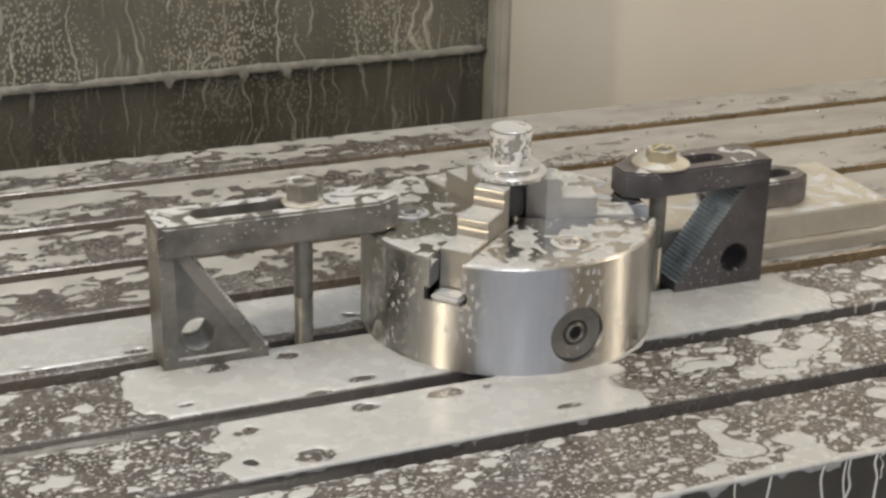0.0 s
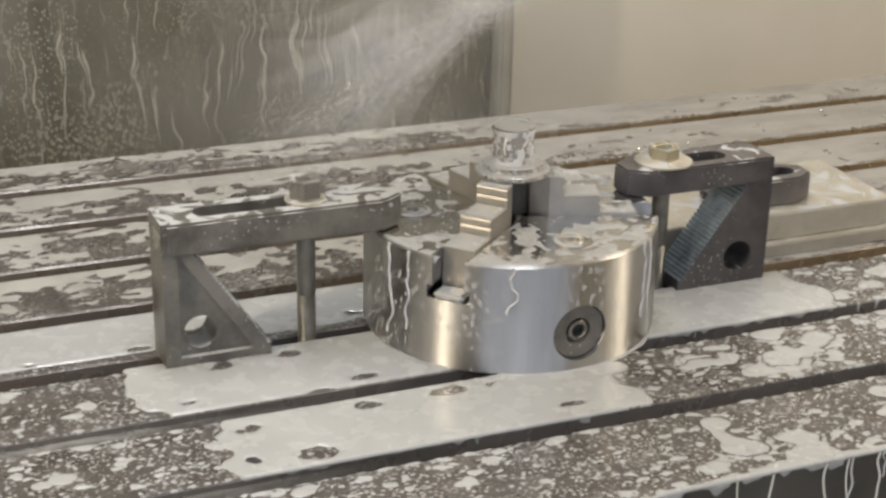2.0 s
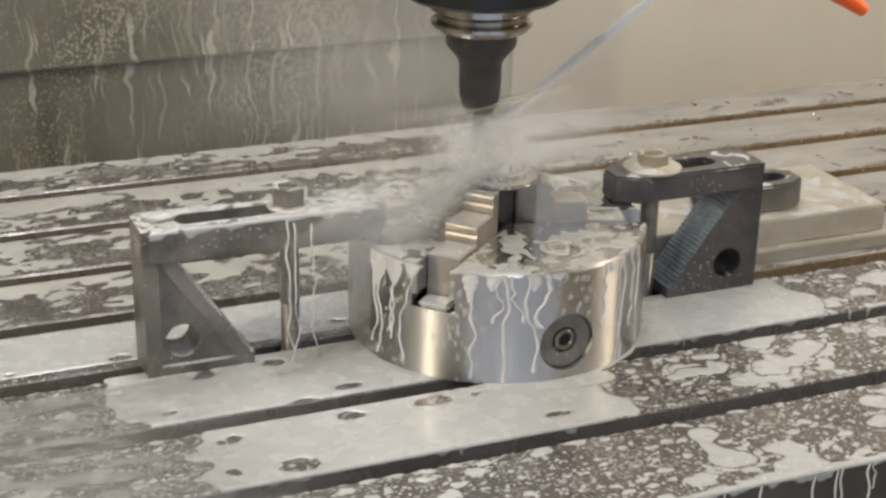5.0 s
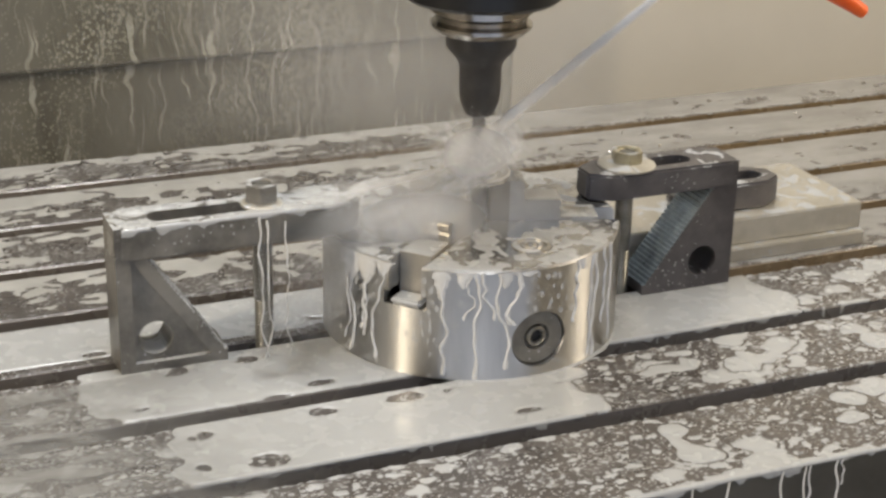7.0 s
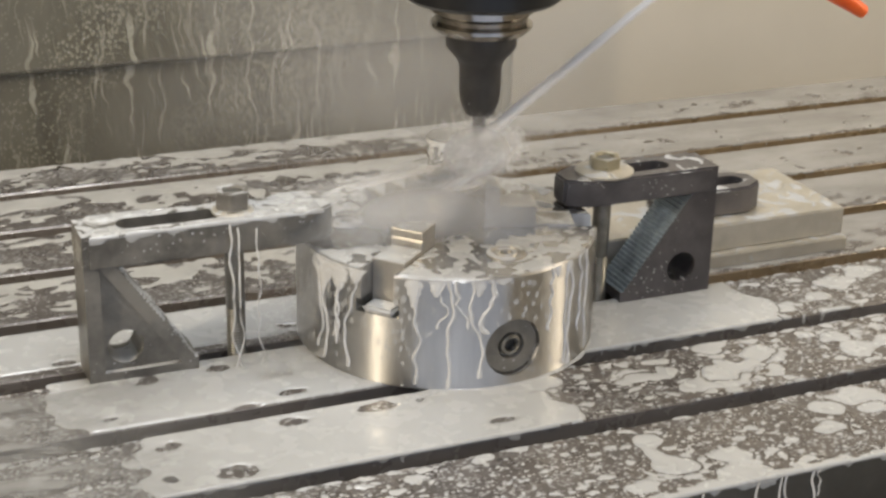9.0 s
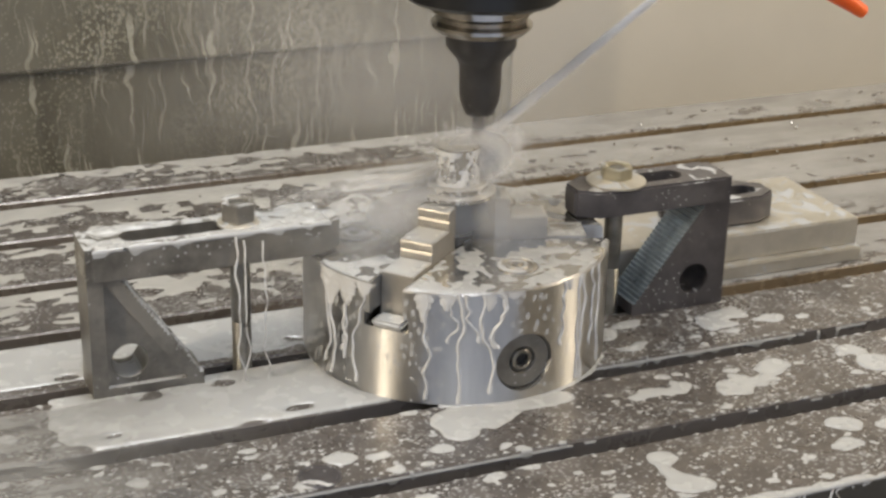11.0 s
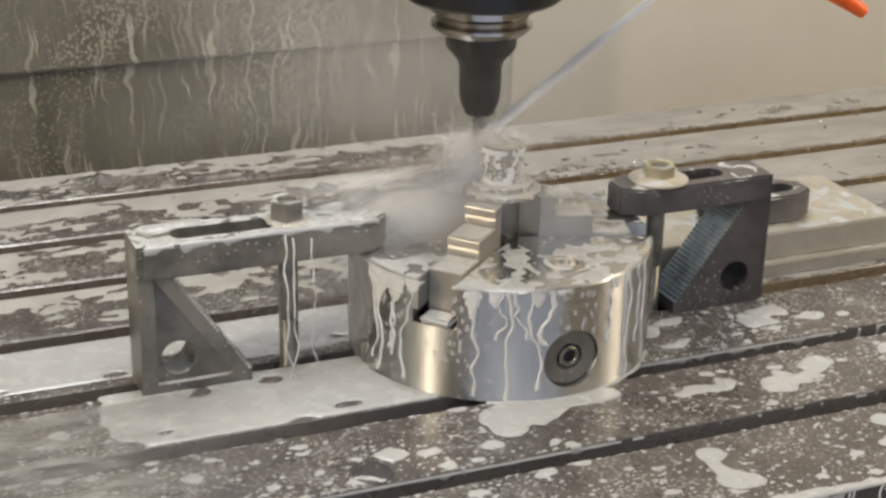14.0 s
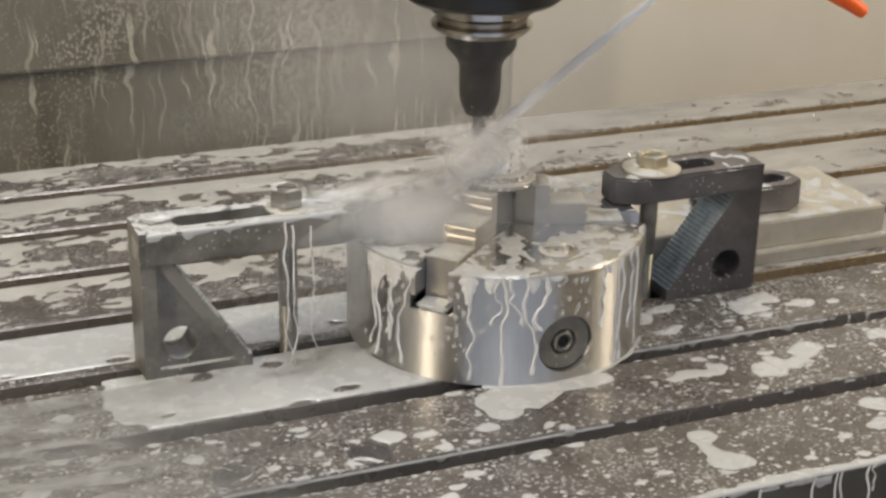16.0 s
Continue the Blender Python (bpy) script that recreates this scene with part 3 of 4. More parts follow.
def round_tip(rng, n):
    off = rng.normal(size=(n, 3))
    off /= np.linalg.norm(off, axis=1)[:, None]
    off[:, 2] *= 0.7
    s = np.abs(rng.normal(size=(n, 1))) * 0.0150
    return np.array(TIP) + (-0.005, 0, -0.004) + off * s, off * rng.uniform(0.0008, 0.003, (n, 1)) + np.array((-0.001, 0, 0))


def along_jet(rng, n):
    path = np.array(JET_PATH)
    k = rng.random(n) * (len(path) - 1.001)
    i = k.astype(int)
    d = path[i + 1] - path[i]
    return path[i] + d * (k % 1)[:, None] + rng.normal(size=(n, 3)) * (0.0006 + 0.0008 * k / 17)[:, None], d * rng.uniform(0.15, 0.5, (n, 1))


for *maker, thick in (("coolant_spray", "fine white spray blown past the end mill", 16000, 3, along_plume, 0.000040), ("coolant_spray", "white splash of coolant round the cutter's tip", 3000, 4, round_tip, 0.00006), ("coolant_spray", "loose threads of coolant along the jet", 40000, 5, along_jet, 0.00005)):
    SPRAY.append(needles(*maker, DROPLETS, thick))


def mist_material(name, thick, long_, wide, streak, start=0.0, flare=0.0):
    """Blown mist: white, clear towards its rim; it thins along local x from start to long_ and across y and z within wide, which flares along x."""
    n = Nodes(name)
    c = n.coords()
    x, y, z = (n.node("ShaderNodeSeparateXYZ", {0: c}, k) for k in range(3))
    puff = n.noise(n.coords(streak), 26, 4, 0.6, 0.4)
    far = n.math("DIVIDE", n.math("SUBTRACT", x, start), long_)
    off = n.math("DIVIDE", n.math("POWER", n.math("ADD", n.math("MULTIPLY", y, y), n.math("MULTIPLY", z, z)), 0.5), n.math("ADD", wide, n.math("MULTIPLY", x, flare)))
    reach = n.math("POWER", n.math("ADD", n.math("MULTIPLY", far, far), n.math("MULTIPLY", off, off)), 0.5)
    reach = n.math("ADD", reach, n.math("MULTIPLY", n.math("SUBTRACT", puff, 0.5), 0.55))
    cover_ = n.math("MULTIPLY", n.step(reach, 0.10, 1.0, thick, 0.0), n.step(puff, 0.25, 0.70, 0.60, 1.0))
    white = rgb(0.90, 0.89, 0.87)
    body_ = n.node("ShaderNodeMixShader", {0: 0.3, 1: n.node("ShaderNodeBsdfDiffuse", {0: white}), 2: n.node("ShaderNodeBsdfTranslucent", {0: white})})
    n.tree.links.new(n.node("ShaderNodeMixShader", {0: cover_, 1: n.node("ShaderNodeBsdfTransparent"), 2: body_}), n.out.inputs[0])
    return n.mat


def mist(name, label, mat, shape, eye, target):
    """A curved veil of mist: shape(u, v) gives its places, its local x runs from eye to target."""
    bm = bmesh.new()
    grid_ = [[bm.verts.new(shape(i / 40, j / 40)) for j in range(41)] for i in range(41)]
    for i in range(40):
        for j in range(40):
            bm.faces.new((grid_[i][j], grid_[i + 1][j], grid_[i + 1][j + 1], grid_[i][j + 1]))
    ob = tagged(smooth(part(name, bm, mat), 180), label, "mist", "", "stuff")
    ob.matrix_basis = Matrix.Translation(eye) @ (Vector(target) - Vector(eye)).to_track_quat("X", "Z").to_matrix().to_4x4()
    return ob


def plume_shell(spread, seed, length):
    def shape(u, v):
        a = math.pi * (v - 0.5)
        r = 0.0022 + spread * u * length * (1 + 0.6 * noise.noise((u * 3, 1.5 * math.cos(a), 1.5 * math.sin(a) + seed)))
        return (length * u, r * math.cos(a), r * math.sin(a))
    return shape


def puff_sheet(a, b, bulge, seed):
    def shape(u, v):
        x, z = a * (2 * u - 1), b * (2 * v - 1)
        return (x, bulge * (1 - (2 * u - 1) ** 2) + 0.2 * b * noise.noise((u * 2, v * 2, seed)), z)
    return shape


HAZE.append((mist("coolant_mist", "white spray rolling over the chuck and the clamp's nose", mist_material("rolling_mist", 0.72, 0.075, 0.036, (0.4, 1, 1)), puff_sheet(0.08, 0.040, 0.012, 13.0), Vector((-0.078, -0.045, 0.090)), Vector((0.9, -0.40, 0.16))), 4.4, 5.1))
for centre, a, b, thick, seed in ((Vector((0.02, 0.41, 0.12)), 0.32, 0.13, 0.11, 17.0), (Vector((-0.04, 0.19, 0.075)), 0.28, 0.08, 0.17, 21.0)):
    HAZE.append((mist("coolant_mist", "thin haze of coolant drifting over the table's far side", mist_material("far_haze", thick, a * 0.95, b, (0.5, 1, 1)), puff_sheet(a, b, 0.02, seed), centre, centre + Vector((0.9, -0.3, 0.0))), 0.9, 1.7))
START = Vector((-0.010, JY, 0.1215))
for k, (spread, length, thick) in enumerate(((0.05, 0.10, 0.85), (0.11, 0.14, 0.58), (0.19, 0.17, 0.38), (0.29, 0.19, 0.24), (0.40, 0.20, 0.14))):
    SPRAY.append(mist("coolant_mist", "white plume of mist blown past the end mill", mist_material("plume_mist", thick, length, 0.2, (0.25, 1, 1)), plume_shell(spread, 3.7 * k, length), START, START + Vector((-0.847, 0.05 * k, -0.45))))
SPRAY.append(mist("coolant_mist", "thin white mist hanging behind the cutter", mist_material("hanging_mist", 0.20, 0.15, 0.085, (0.6, 1, 1)), puff_sheet(0.16, 0.09, 0.02, 1.0), TIP + Vector((0.015, 0.12, -0.008)), TIP + Vector((0.9, -0.25, 0.0))))
SPRAY.append(mist("coolant_mist", "thin white mist hanging behind the cutter", mist_material("hanging_mist", 0.17, 0.26, 0.13, (0.6, 1, 1)), puff_sheet(0.27, 0.14, 0.03, 5.0), TIP + Vector((0.03, 0.27, 0.01)), TIP + Vector((0.9, 0.02, 0.0))))
SPRAY.append(mist("coolant_mist", "white puff of mist round the cutter's tip", mist_material("tip_mist", 0.75, 0.036, 0.030, (1, 1, 1)), puff_sheet(0.038, 0.032, 0.006, 9.0), TIP + Vector((-0.008, -0.012, -0.006)), TIP + Vector((0.9, -0.38, 0.0))))
HAZE.append((mist("coolant_mist", "streaked sheet of spray blown flat over the clamp", mist_material("blown_sheet", 0.85, 0.17, 0.005, (0.2, 1.2, 1), -0.02, 0.27), lambda u, v: (0.16 * u, 0.05 * u * (2 * v - 1) + 0.004 * (2 * v - 1), 0.006 * math.sin(3 * v) + 0.010 * u * noise.noise((u * 2, v * 3, 2))), TIP + Vector((-0.004, -0.01, -0.012)), TIP + Vector((-0.16, 0.01, -0.036))), 4.4, 5.1))
ON_HEAD.append(jet)
nozzle = empty("coolant_nozzle", "orange plastic tip of a coolant nozzle", "nozzle")
a, b = Vector((0.172, -0.062, 0.2165)), Vector((0.2065, -0.060, 0.1965))
q = (b - a).to_track_quat("Z", "Y").to_matrix().to_4x4()
smooth(part("nozzle_tip", lathe([(0, -0.03), (0.0070, -0.03), (0.0070, 0.002), (0.0066, 0.004), (0.0042, (b - a).length), (0.0036, (b - a).length + 0.0005), (0.0028, (b - a).length), (0.0028, 0.02), (0, 0.02)], 32, Matrix.Translation(a) @ q), ORANGE, nozzle))
ON_HEAD.append(nozzle)


# ---- coolant lying and running ----
DRAINS = []     # pools and blots that run off into the slots


def lattice(x, y, seed):
    """Smooth noise from -1 to 1, one wave per unit."""
    table_ = np.random.default_rng(seed).uniform(-1, 1, (64, 64))
    i, j = np.floor(x).astype(int), np.floor(y).astype(int)
    u, v = x - i, y - j
    u, v = u * u * u * (u * (u * 6 - 15) + 10), v * v * v * (v * (v * 6 - 15) + 10)
    at = lambda a, b: table_[a % 64, b % 64]
    return (at(i, j) * (1 - u) + at(i + 1, j) * u) * (1 - v) + (at(i, j + 1) * (1 - u) + at(i + 1, j + 1) * u) * v


def beads(x, y, cell, small, large, keep, seed, melt=0.0006, long_=1.35, dense=None):
    """How deep a spot lies inside a scatter of round beads that melt together; metres, less than 0 outside."""
    rng_ = np.random.default_rng(seed)
    jx, jy, rad, on = (rng_.random((97, 97)) for _ in range(4))
    xs = x / long_
    i, j = np.floor(xs / cell).astype(int), np.floor(y / cell).astype(int)
    total = np.full(x.shape, 1e-9)
    for a in (-1, 0, 1):
        for b in (-1, 0, 1):
            p, q = (i + a) % 97, (j + b) % 97
            d = np.hypot(xs - (i + a + 0.15 + 0.7 * jx[p, q]) * cell, y - (j + b + 0.15 + 0.7 * jy[p, q]) * cell)
            r = small + (large - small) * rad[p, q] ** 2.2
            if dense is not None:
                r = r * dense
            r = np.where(on[p, q] < keep, r, -cell)
            total += np.exp(np.clip((r - d) / melt, -30, 30))
    return melt * np.log(total)


def swim(x, y, seed, far=0.0022, wave=0.011):
    """Bends the plan so that rounds become lobes."""
    return (x + far * lattice(x / wave, y / wave, seed) + far * 0.45 * lattice(x / wave * 2.6, y / wave * 2.6, seed + 1),
            y + far * 0.8 * lattice(x / wave, y / wave, seed + 2) + far * 0.4 * lattice(x / wave * 2.6, y / wave * 2.6, seed + 3))


def apart(v, other, gap=0.0011):
    """Keeps one layer of drops a bare gap away from another."""
    return np.maximum(other, np.minimum(v, -other - gap))


def ground(x0, x1, y0, y1):
    """A pool's plan: a box with slack ends."""
    def inside(x, y):
        wx = x + 0.012 * lattice(x / 0.03, y / 0.022, 31) + 0.005 * lattice(x / 0.012, y / 0.010, 32)
        return np.minimum(np.minimum(wx - x0, x1 - wx), np.minimum(y - y0, y1 - y))
    return inside


def lobes(*rounds):
    """A blot's plan: a few rounds melted together and pulled out of shape."""
    def inside(x, y):
        wx, wy = swim(x, y, 44, 0.004, 0.016)
        total = 1e-9
        for cx, cy, r, stretch in rounds:
            total = total + np.exp(np.clip((1.22 * r - np.hypot((wx - cx) / stretch, wy - cy)) / 0.0022, -30, 30))
        return 0.0022 * np.log(total)
    return inside


def holes(x, y, v, deep, seed):
    """Bare spots with drops in them, near a pool's rim."""
    wx, wy = swim(x, y, seed, 0.003, 0.012)
    h = beads(wx, wy, 0.021, 0.001, 0.0075, 0.55, seed, 0.0012, 1.7) - np.clip((v - deep) * 0.6, -0.001, 0.05)
    return np.maximum(np.minimum(v, -h), np.minimum(beads(x, y, 0.0045, 0.0003, 0.0011, 0.45, seed + 7), h - 0.001))


def lie(name, label, x0, x1, y0, y1, step, field, rise=0.0006, lip=None, mat=None, m=None, hang=0.008):
    """A low domed layer of coolant: it stands above the iron wherever field(x, y) is more than 0; lip: seeds how it runs over the slot's edge, hang deep at most."""
    nx, ny = max(2, int((x1 - x0) / step)), max(2, int((y1 - y0) / step))
    gx, gy = np.meshgrid(np.linspace(x0, x1, nx + 1), np.linspace(y0, y1, ny + 1), indexing="ij")
    v = field(gx, gy)
    z = rise * np.tanh(v / 0.0011)
    verts = np.stack([gx, gy, z], -1)
    if lip is not None:
        run = np.clip(lattice(gx[:, 0] / 0.006, gx[:, 0] * 0, lip) - 0.15, 0, 1) * (0.5 + 0.5 * lattice(gx[:, 0] / 0.05, gx[:, 0] * 0 + 3, lip)) * hang
        edge = v[:, 0] > 0
        rows = [(-0.0007, np.where(edge, -0.0002, -0.0012)), (-0.0009, np.where(edge, -0.0009 - run * 0.5, -0.002)), (-0.0006, np.where(edge, -0.0016 - run, -0.0024))]
        extra = [np.stack([gx[:, 0], gy[:, 0] + dy * np.where(edge, 1, -1), zz], -1)[:, None] for dy, zz in rows]
        verts = np.concatenate(extra[::-1] + [verts], 1)
        ny += 3
    high = verts[..., 2]
    quad = np.maximum.reduce([high[:-1, :-1], high[1:, :-1], high[1:, 1:], high[:-1, 1:]]) > -0.00012
    if lip is not None:
        quad[:, :3] = (v[:-1, 0] > 0)[:, None] & (v[1:, 0] > 0)[:, None]
    k = np.arange((nx + 1) * (ny + 1)).reshape(nx + 1, ny + 1)
    faces = np.stack([k[:-1, :-1], k[1:, :-1], k[1:, 1:], k[:-1, 1:]], -1)[quad]
    used, back = np.unique(faces, return_inverse=True)
    me = bpy.data.meshes.new(name)
    me.from_pydata(verts.reshape(-1, 3)[used].tolist(), [], back.reshape(-1, 4).tolist())
    me.materials.append(mat or COOLANT)
    me.polygons.foreach_set("use_smooth", [True] * len(me.polygons))
    if m:
        me.transform(m)
    return tagged(new(name, me), label, "coolant pool" if name == "coolant_pool" else "coolant foam", "", "stuff")


POOLS = [
    # label, plan, bounds, bare depth, drains away
    ("white pool of coolant on the table before the grey clamp", ground(-0.250, 0.02, -0.0655, 0.004), (-0.32, 0.03, -0.0658, 0.0005), 0.014, False),
    ("white pool of coolant on the table behind the grey clamp", ground(-0.36, -0.02, 0.0215, 0.0770), (-0.42, 0.0, 0.0142, 0.0775), 0.006, False),
    ("broad white pool of coolant before the chuck", ground(-0.215, 0.016, -0.160, -0.060), (-0.27, 0.06, -0.1460, -0.0825), 0.034, True),
    ("white pool of coolant beside the black step block", ground(0.04, 0.205, -0.080, 0.004), (0.02, 0.25, -0.0660, -0.0025), 0.010, True),
]
BLOTS = [
    (lobes((0.128, -0.122, 0.009, 1.2), (0.150, -0.117, 0.006, 1.6), (0.166, -0.103, 0.008, 1.2), (0.135, -0.108, 0.004, 1.0)), (0.10, 0.20, -0.1455, -0.083)),
    (lobes((0.222, -0.102, 0.007, 1.1), (0.228, -0.122, 0.009, 1.2), (0.252, -0.118, 0.006, 1.5)), (0.19, 0.29, -0.1455, -0.083)),
    (lobes((0.168, -0.034, 0.008, 1.5), (0.188, -0.028, 0.006, 1.4), (0.205, -0.044, 0.005, 1.6)), (0.13, 0.24, -0.0655, -0.003)),
    (lobes((0.088, -0.026, 0.008, 1.3), (0.112, -0.018, 0.005, 1.6), (0.100, -0.050, 0.004, 2.5)), (0.06, 0.15, -0.0655, -0.003)),
    (lobes((0.080, -0.112, 0.004, 2.6), (0.096, -0.108, 0.004, 1.4)), (0.05, 0.13, -0.1455, -0.083)),
    (lobes((0.045, -0.180, 0.007, 1.2), (0.043, -0.194, 0.005, 1.0), (0.047, -0.208, 0.008, 1.3)), (0.01, 0.09, -0.235, -0.163)),
    (lobes((0.165, -0.182, 0.007, 1.4), (0.190, -0.190, 0.005, 1.5), (0.150, -0.200, 0.004, 1.6)), (0.12, 0.23, -0.235, -0.163)),
    (lobes((-0.030, -0.100, 0.014, 1.5), (0.014, -0.096, 0.008, 2.2), (-0.045, -0.118, 0.006, 1.2)), (-0.09, 0.07, -0.1455, -0.083)),
    (lobes((-0.116, -0.122, 0.006, 1.2),), (-0.15, -0.09, -0.1455, -0.083)),
]
for n_, (label, plan, (x0, x1, y0, y1), bare, gone) in enumerate(POOLS):
    ob = lie("coolant_pool", label, x0, x1, y0, y1, 0.0012, lambda x, y: holes(x, y, plan(x, y), bare, 50 + n_), 0.0008, 60 + n_)
    (DRAINS if gone else ON_TABLE).append(ob)
for plan, (x0, x1, y0, y1) in BLOTS:
    ON_TABLE.append(lie("coolant_pool", "lobed blot of white coolant on the table", x0, x1, y0, y1, 0.0012, plan, 0.0007))


def keep_off(v, x, y, pools):
    for plan, (x0, x1, y0, y1) in pools:
        v = np.minimum(v, np.where((x > x0) & (x < x1) & (y > y0 - 0.02) & (y < y1 + 0.02), -plan(x, y) - 0.0012, 1.0))
    return v


def near_foam(seed, spare):
    """Lobes, drops and specks that stand apart, thicker in drifts."""
    def field(x, y):
        drift_ = lattice(x / 0.07, y / 0.04, seed)
        right = np.clip((x + 0.12) / 0.2, 0, 1)
        wx, wy = swim(x, y, seed + 3, 0.0034, 0.012)
        big = beads(wx, wy, 0.0200, 0.0012, 0.0120, 0.75, seed + 1, 0.0018, 1.5, 0.42 + 0.40 * right + 0.40 * drift_)
        mid = beads(wx, wy, 0.0070, 0.0007, 0.0034, 0.72, seed + 5, 0.0005, 1.5, 0.66 + 0.36 * right + 0.35 * drift_)
        tiny = beads(x, y, 0.0034, 0.0004, 0.0012, 0.55, seed + 9, 0.0003, 1.3)
        return keep_off(apart(tiny, apart(mid, big), 0.0007), x, y, spare)
    return field


def thin_foam(seed, spare):
    """A few drops that stay when the rest has run off."""
    def field(x, y):
        wx, wy = swim(x, y, seed + 3)
        return keep_off(np.maximum(beads(wx, wy, 0.0110, 0.0003, 0.0042, 0.5, seed, 0.0006, 1.5, 1.25 - 0.45 * np.clip((x + 0.10) / 0.15, 0, 1)), beads(x, y, 0.0042, 0.0004, 0.0014, 0.65, seed + 2, 0.0003, 1.3)), x, y, spare)
    return field


def far_foam(y0, y1, seed, spare):
    """Ripples of foam: broken on the near half of a land, closed towards its far side and the far right end."""
    def field(x, y):
        f = (y - y0) / (y1 - y0)
        wx, wy = swim(x, y, seed, 0.004, 0.018)
        q = lattice(wx / 0.014, wy / 0.0075, seed + 4) + 0.6 * lattice(wx / 0.0065, wy / 0.0042, seed + 6) + 0.45 * lattice(wx / 0.06, wy / 0.03, seed + 7)
        flood = np.clip((x - 0.02) / 0.2, 0, 1)
        a = 0.0024 * (q - 0.42 + 0.95 * np.clip((f - 0.50) / 0.35, 0, 1) + 1.10 * flood - 1.6 * np.clip(1 - f / 0.10, 0, 1))
        specks = beads(x, y, 0.0058, 0.0003, 0.0018, 0.5, seed + 8, 0.0004, 1.7)
        return keep_off(apart(specks, a, 0.0006), x, y, spare)
    return field


spots = [(p, b) for _, p, b, _, _ in POOLS]
lasting = [(p, b) for _, p, b, _, gone in POOLS if not gone] + BLOTS
for k, (a, b) in enumerate(zip(starts, ends)):
    if k < 3:
        for maker, rise, riders in ((near_foam(70 + 20 * k, spots + BLOTS), 0.0006, DRAINS), (thin_foam(75 + 20 * k, lasting), 0.0004, ON_TABLE)):
            riders.append(lie("coolant_foam", "white drops and lobes of coolant on the dark table", -0.46, 0.40, a + 0.0004, b - 0.0004, 0.0011, maker, rise, 80 + k))
    else:
        ON_TABLE.append(lie("coolant_foam", "rippled milky foam spread over the table", -0.42, 0.85, a + 0.0004, b - 0.0004, 0.0013, far_foam(a, b, 30 * k, [spots[1]] if k == 3 else []), 0.0005, 80 + k, FAR_FOAM, None, 0.0))

# a low white rim where coolant clings round the chuck's foot
bm = bmesh.new()
inner, outer, crest = [], [], []
for k in range(90):
    a = radians(242 + 82 * k / 89)
    w = 0.0018 + 0.0030 * noise.noise((math.cos(a) * 6, math.sin(a) * 6, 3))
    inner.append(bm.verts.new(((R - 0.002) * math.cos(a), (R - 0.002) * math.sin(a), 0.0014)))
    crest.append(bm.verts.new(((R + 0.0008) * math.cos(a), (R + 0.0008) * math.sin(a), 0.0012)))
    outer.append(bm.verts.new(((R + max(w, 0.0011)) * math.cos(a), (R + max(w, 0.0011)) * math.sin(a), 0.0002)))
for k in range(89):
    bm.faces.new((inner[k], inner[k + 1], crest[k + 1], crest[k])), bm.faces.new((crest[k], crest[k + 1], outer[k + 1], outer[k]))
ON_TABLE.append(tagged(smooth(part("coolant_rim", bm, COOLANT), 80), "white rim of coolant clinging round the chuck's foot", "coolant pool", "", "stuff"))

# blown film over the near end of the table
bm = bmesh.new()
grid = [[bm.verts.new((-0.62 + 0.51 * i / 60, -0.2375 + 0.225 * j / 30, 0.0016 + 0.0010 * noise.noise((i * 0.35, j * 0.6, 2)))) for j in range(31)] for i in range(61)]
for i in range(60):
    for j in range(30):
        bm.faces.new((grid[i][j], grid[i + 1][j], grid[i + 1][j + 1], grid[i][j + 1]))
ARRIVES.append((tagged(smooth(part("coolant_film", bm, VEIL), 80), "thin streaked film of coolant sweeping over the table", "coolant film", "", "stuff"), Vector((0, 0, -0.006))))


def run_down(angle, length, seed, wide, riders=ARRIVES):
    """A thin run of coolant down the chuck's side: a low half-round ribbon that ends in a bead."""
    bm = bmesh.new()
    rows = []
    n = 44
    for k in range(n):
        f = k / (n - 1)
        a = radians(angle + min(1.0, 0.0012 / wide) ** 2 * (5.0 * noise.noise((f * 2.2, seed, 0)) + 1.8 * noise.noise((f * 6, seed, 4))))
        w = (wide * 1.35 if wide < 0.002 else wide) * (1.0 + 0.5 * noise.noise((f * 9, seed, 8))) * (1.5 if f > 0.93 and wide < 0.002 else 1.0) * (1.8 - 8 * f if f < 0.1 else 1.0) * (1.0 if wide < 0.002 else 1.0 - 0.75 * f * f)
        z = H - 0.0004 - length * f
        row = []
        for side, up in ((-1, -0.0001), (-0.6, 0.0006), (0, 0.0009), (0.6, 0.0006), (1, -0.0001)):
            b = a + side * w / R
            row.append(bm.verts.new(((R + up) * math.cos(b), (R + up) * math.sin(b), z)))
        rows.append(row)
    for p, q in zip(rows, rows[1:]):
        for u in range(4):
            bm.faces.new((p[u], p[u + 1], q[u + 1], q[u]))
    ob = tagged(part("coolant_run", bm, BRIGHTENED_COOLANT), "white run of coolant down the chuck's side", "coolant run", "", "stuff")
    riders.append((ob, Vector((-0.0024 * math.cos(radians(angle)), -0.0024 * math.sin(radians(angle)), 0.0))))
    return ob


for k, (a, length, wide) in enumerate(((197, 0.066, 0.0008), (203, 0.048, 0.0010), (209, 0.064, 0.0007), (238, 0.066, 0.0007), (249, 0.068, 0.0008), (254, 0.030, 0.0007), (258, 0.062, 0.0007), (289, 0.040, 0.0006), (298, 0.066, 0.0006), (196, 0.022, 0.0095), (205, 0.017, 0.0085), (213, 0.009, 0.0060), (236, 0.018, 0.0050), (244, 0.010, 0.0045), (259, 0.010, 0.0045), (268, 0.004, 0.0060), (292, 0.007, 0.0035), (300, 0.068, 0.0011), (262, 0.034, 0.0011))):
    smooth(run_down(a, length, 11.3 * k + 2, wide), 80)

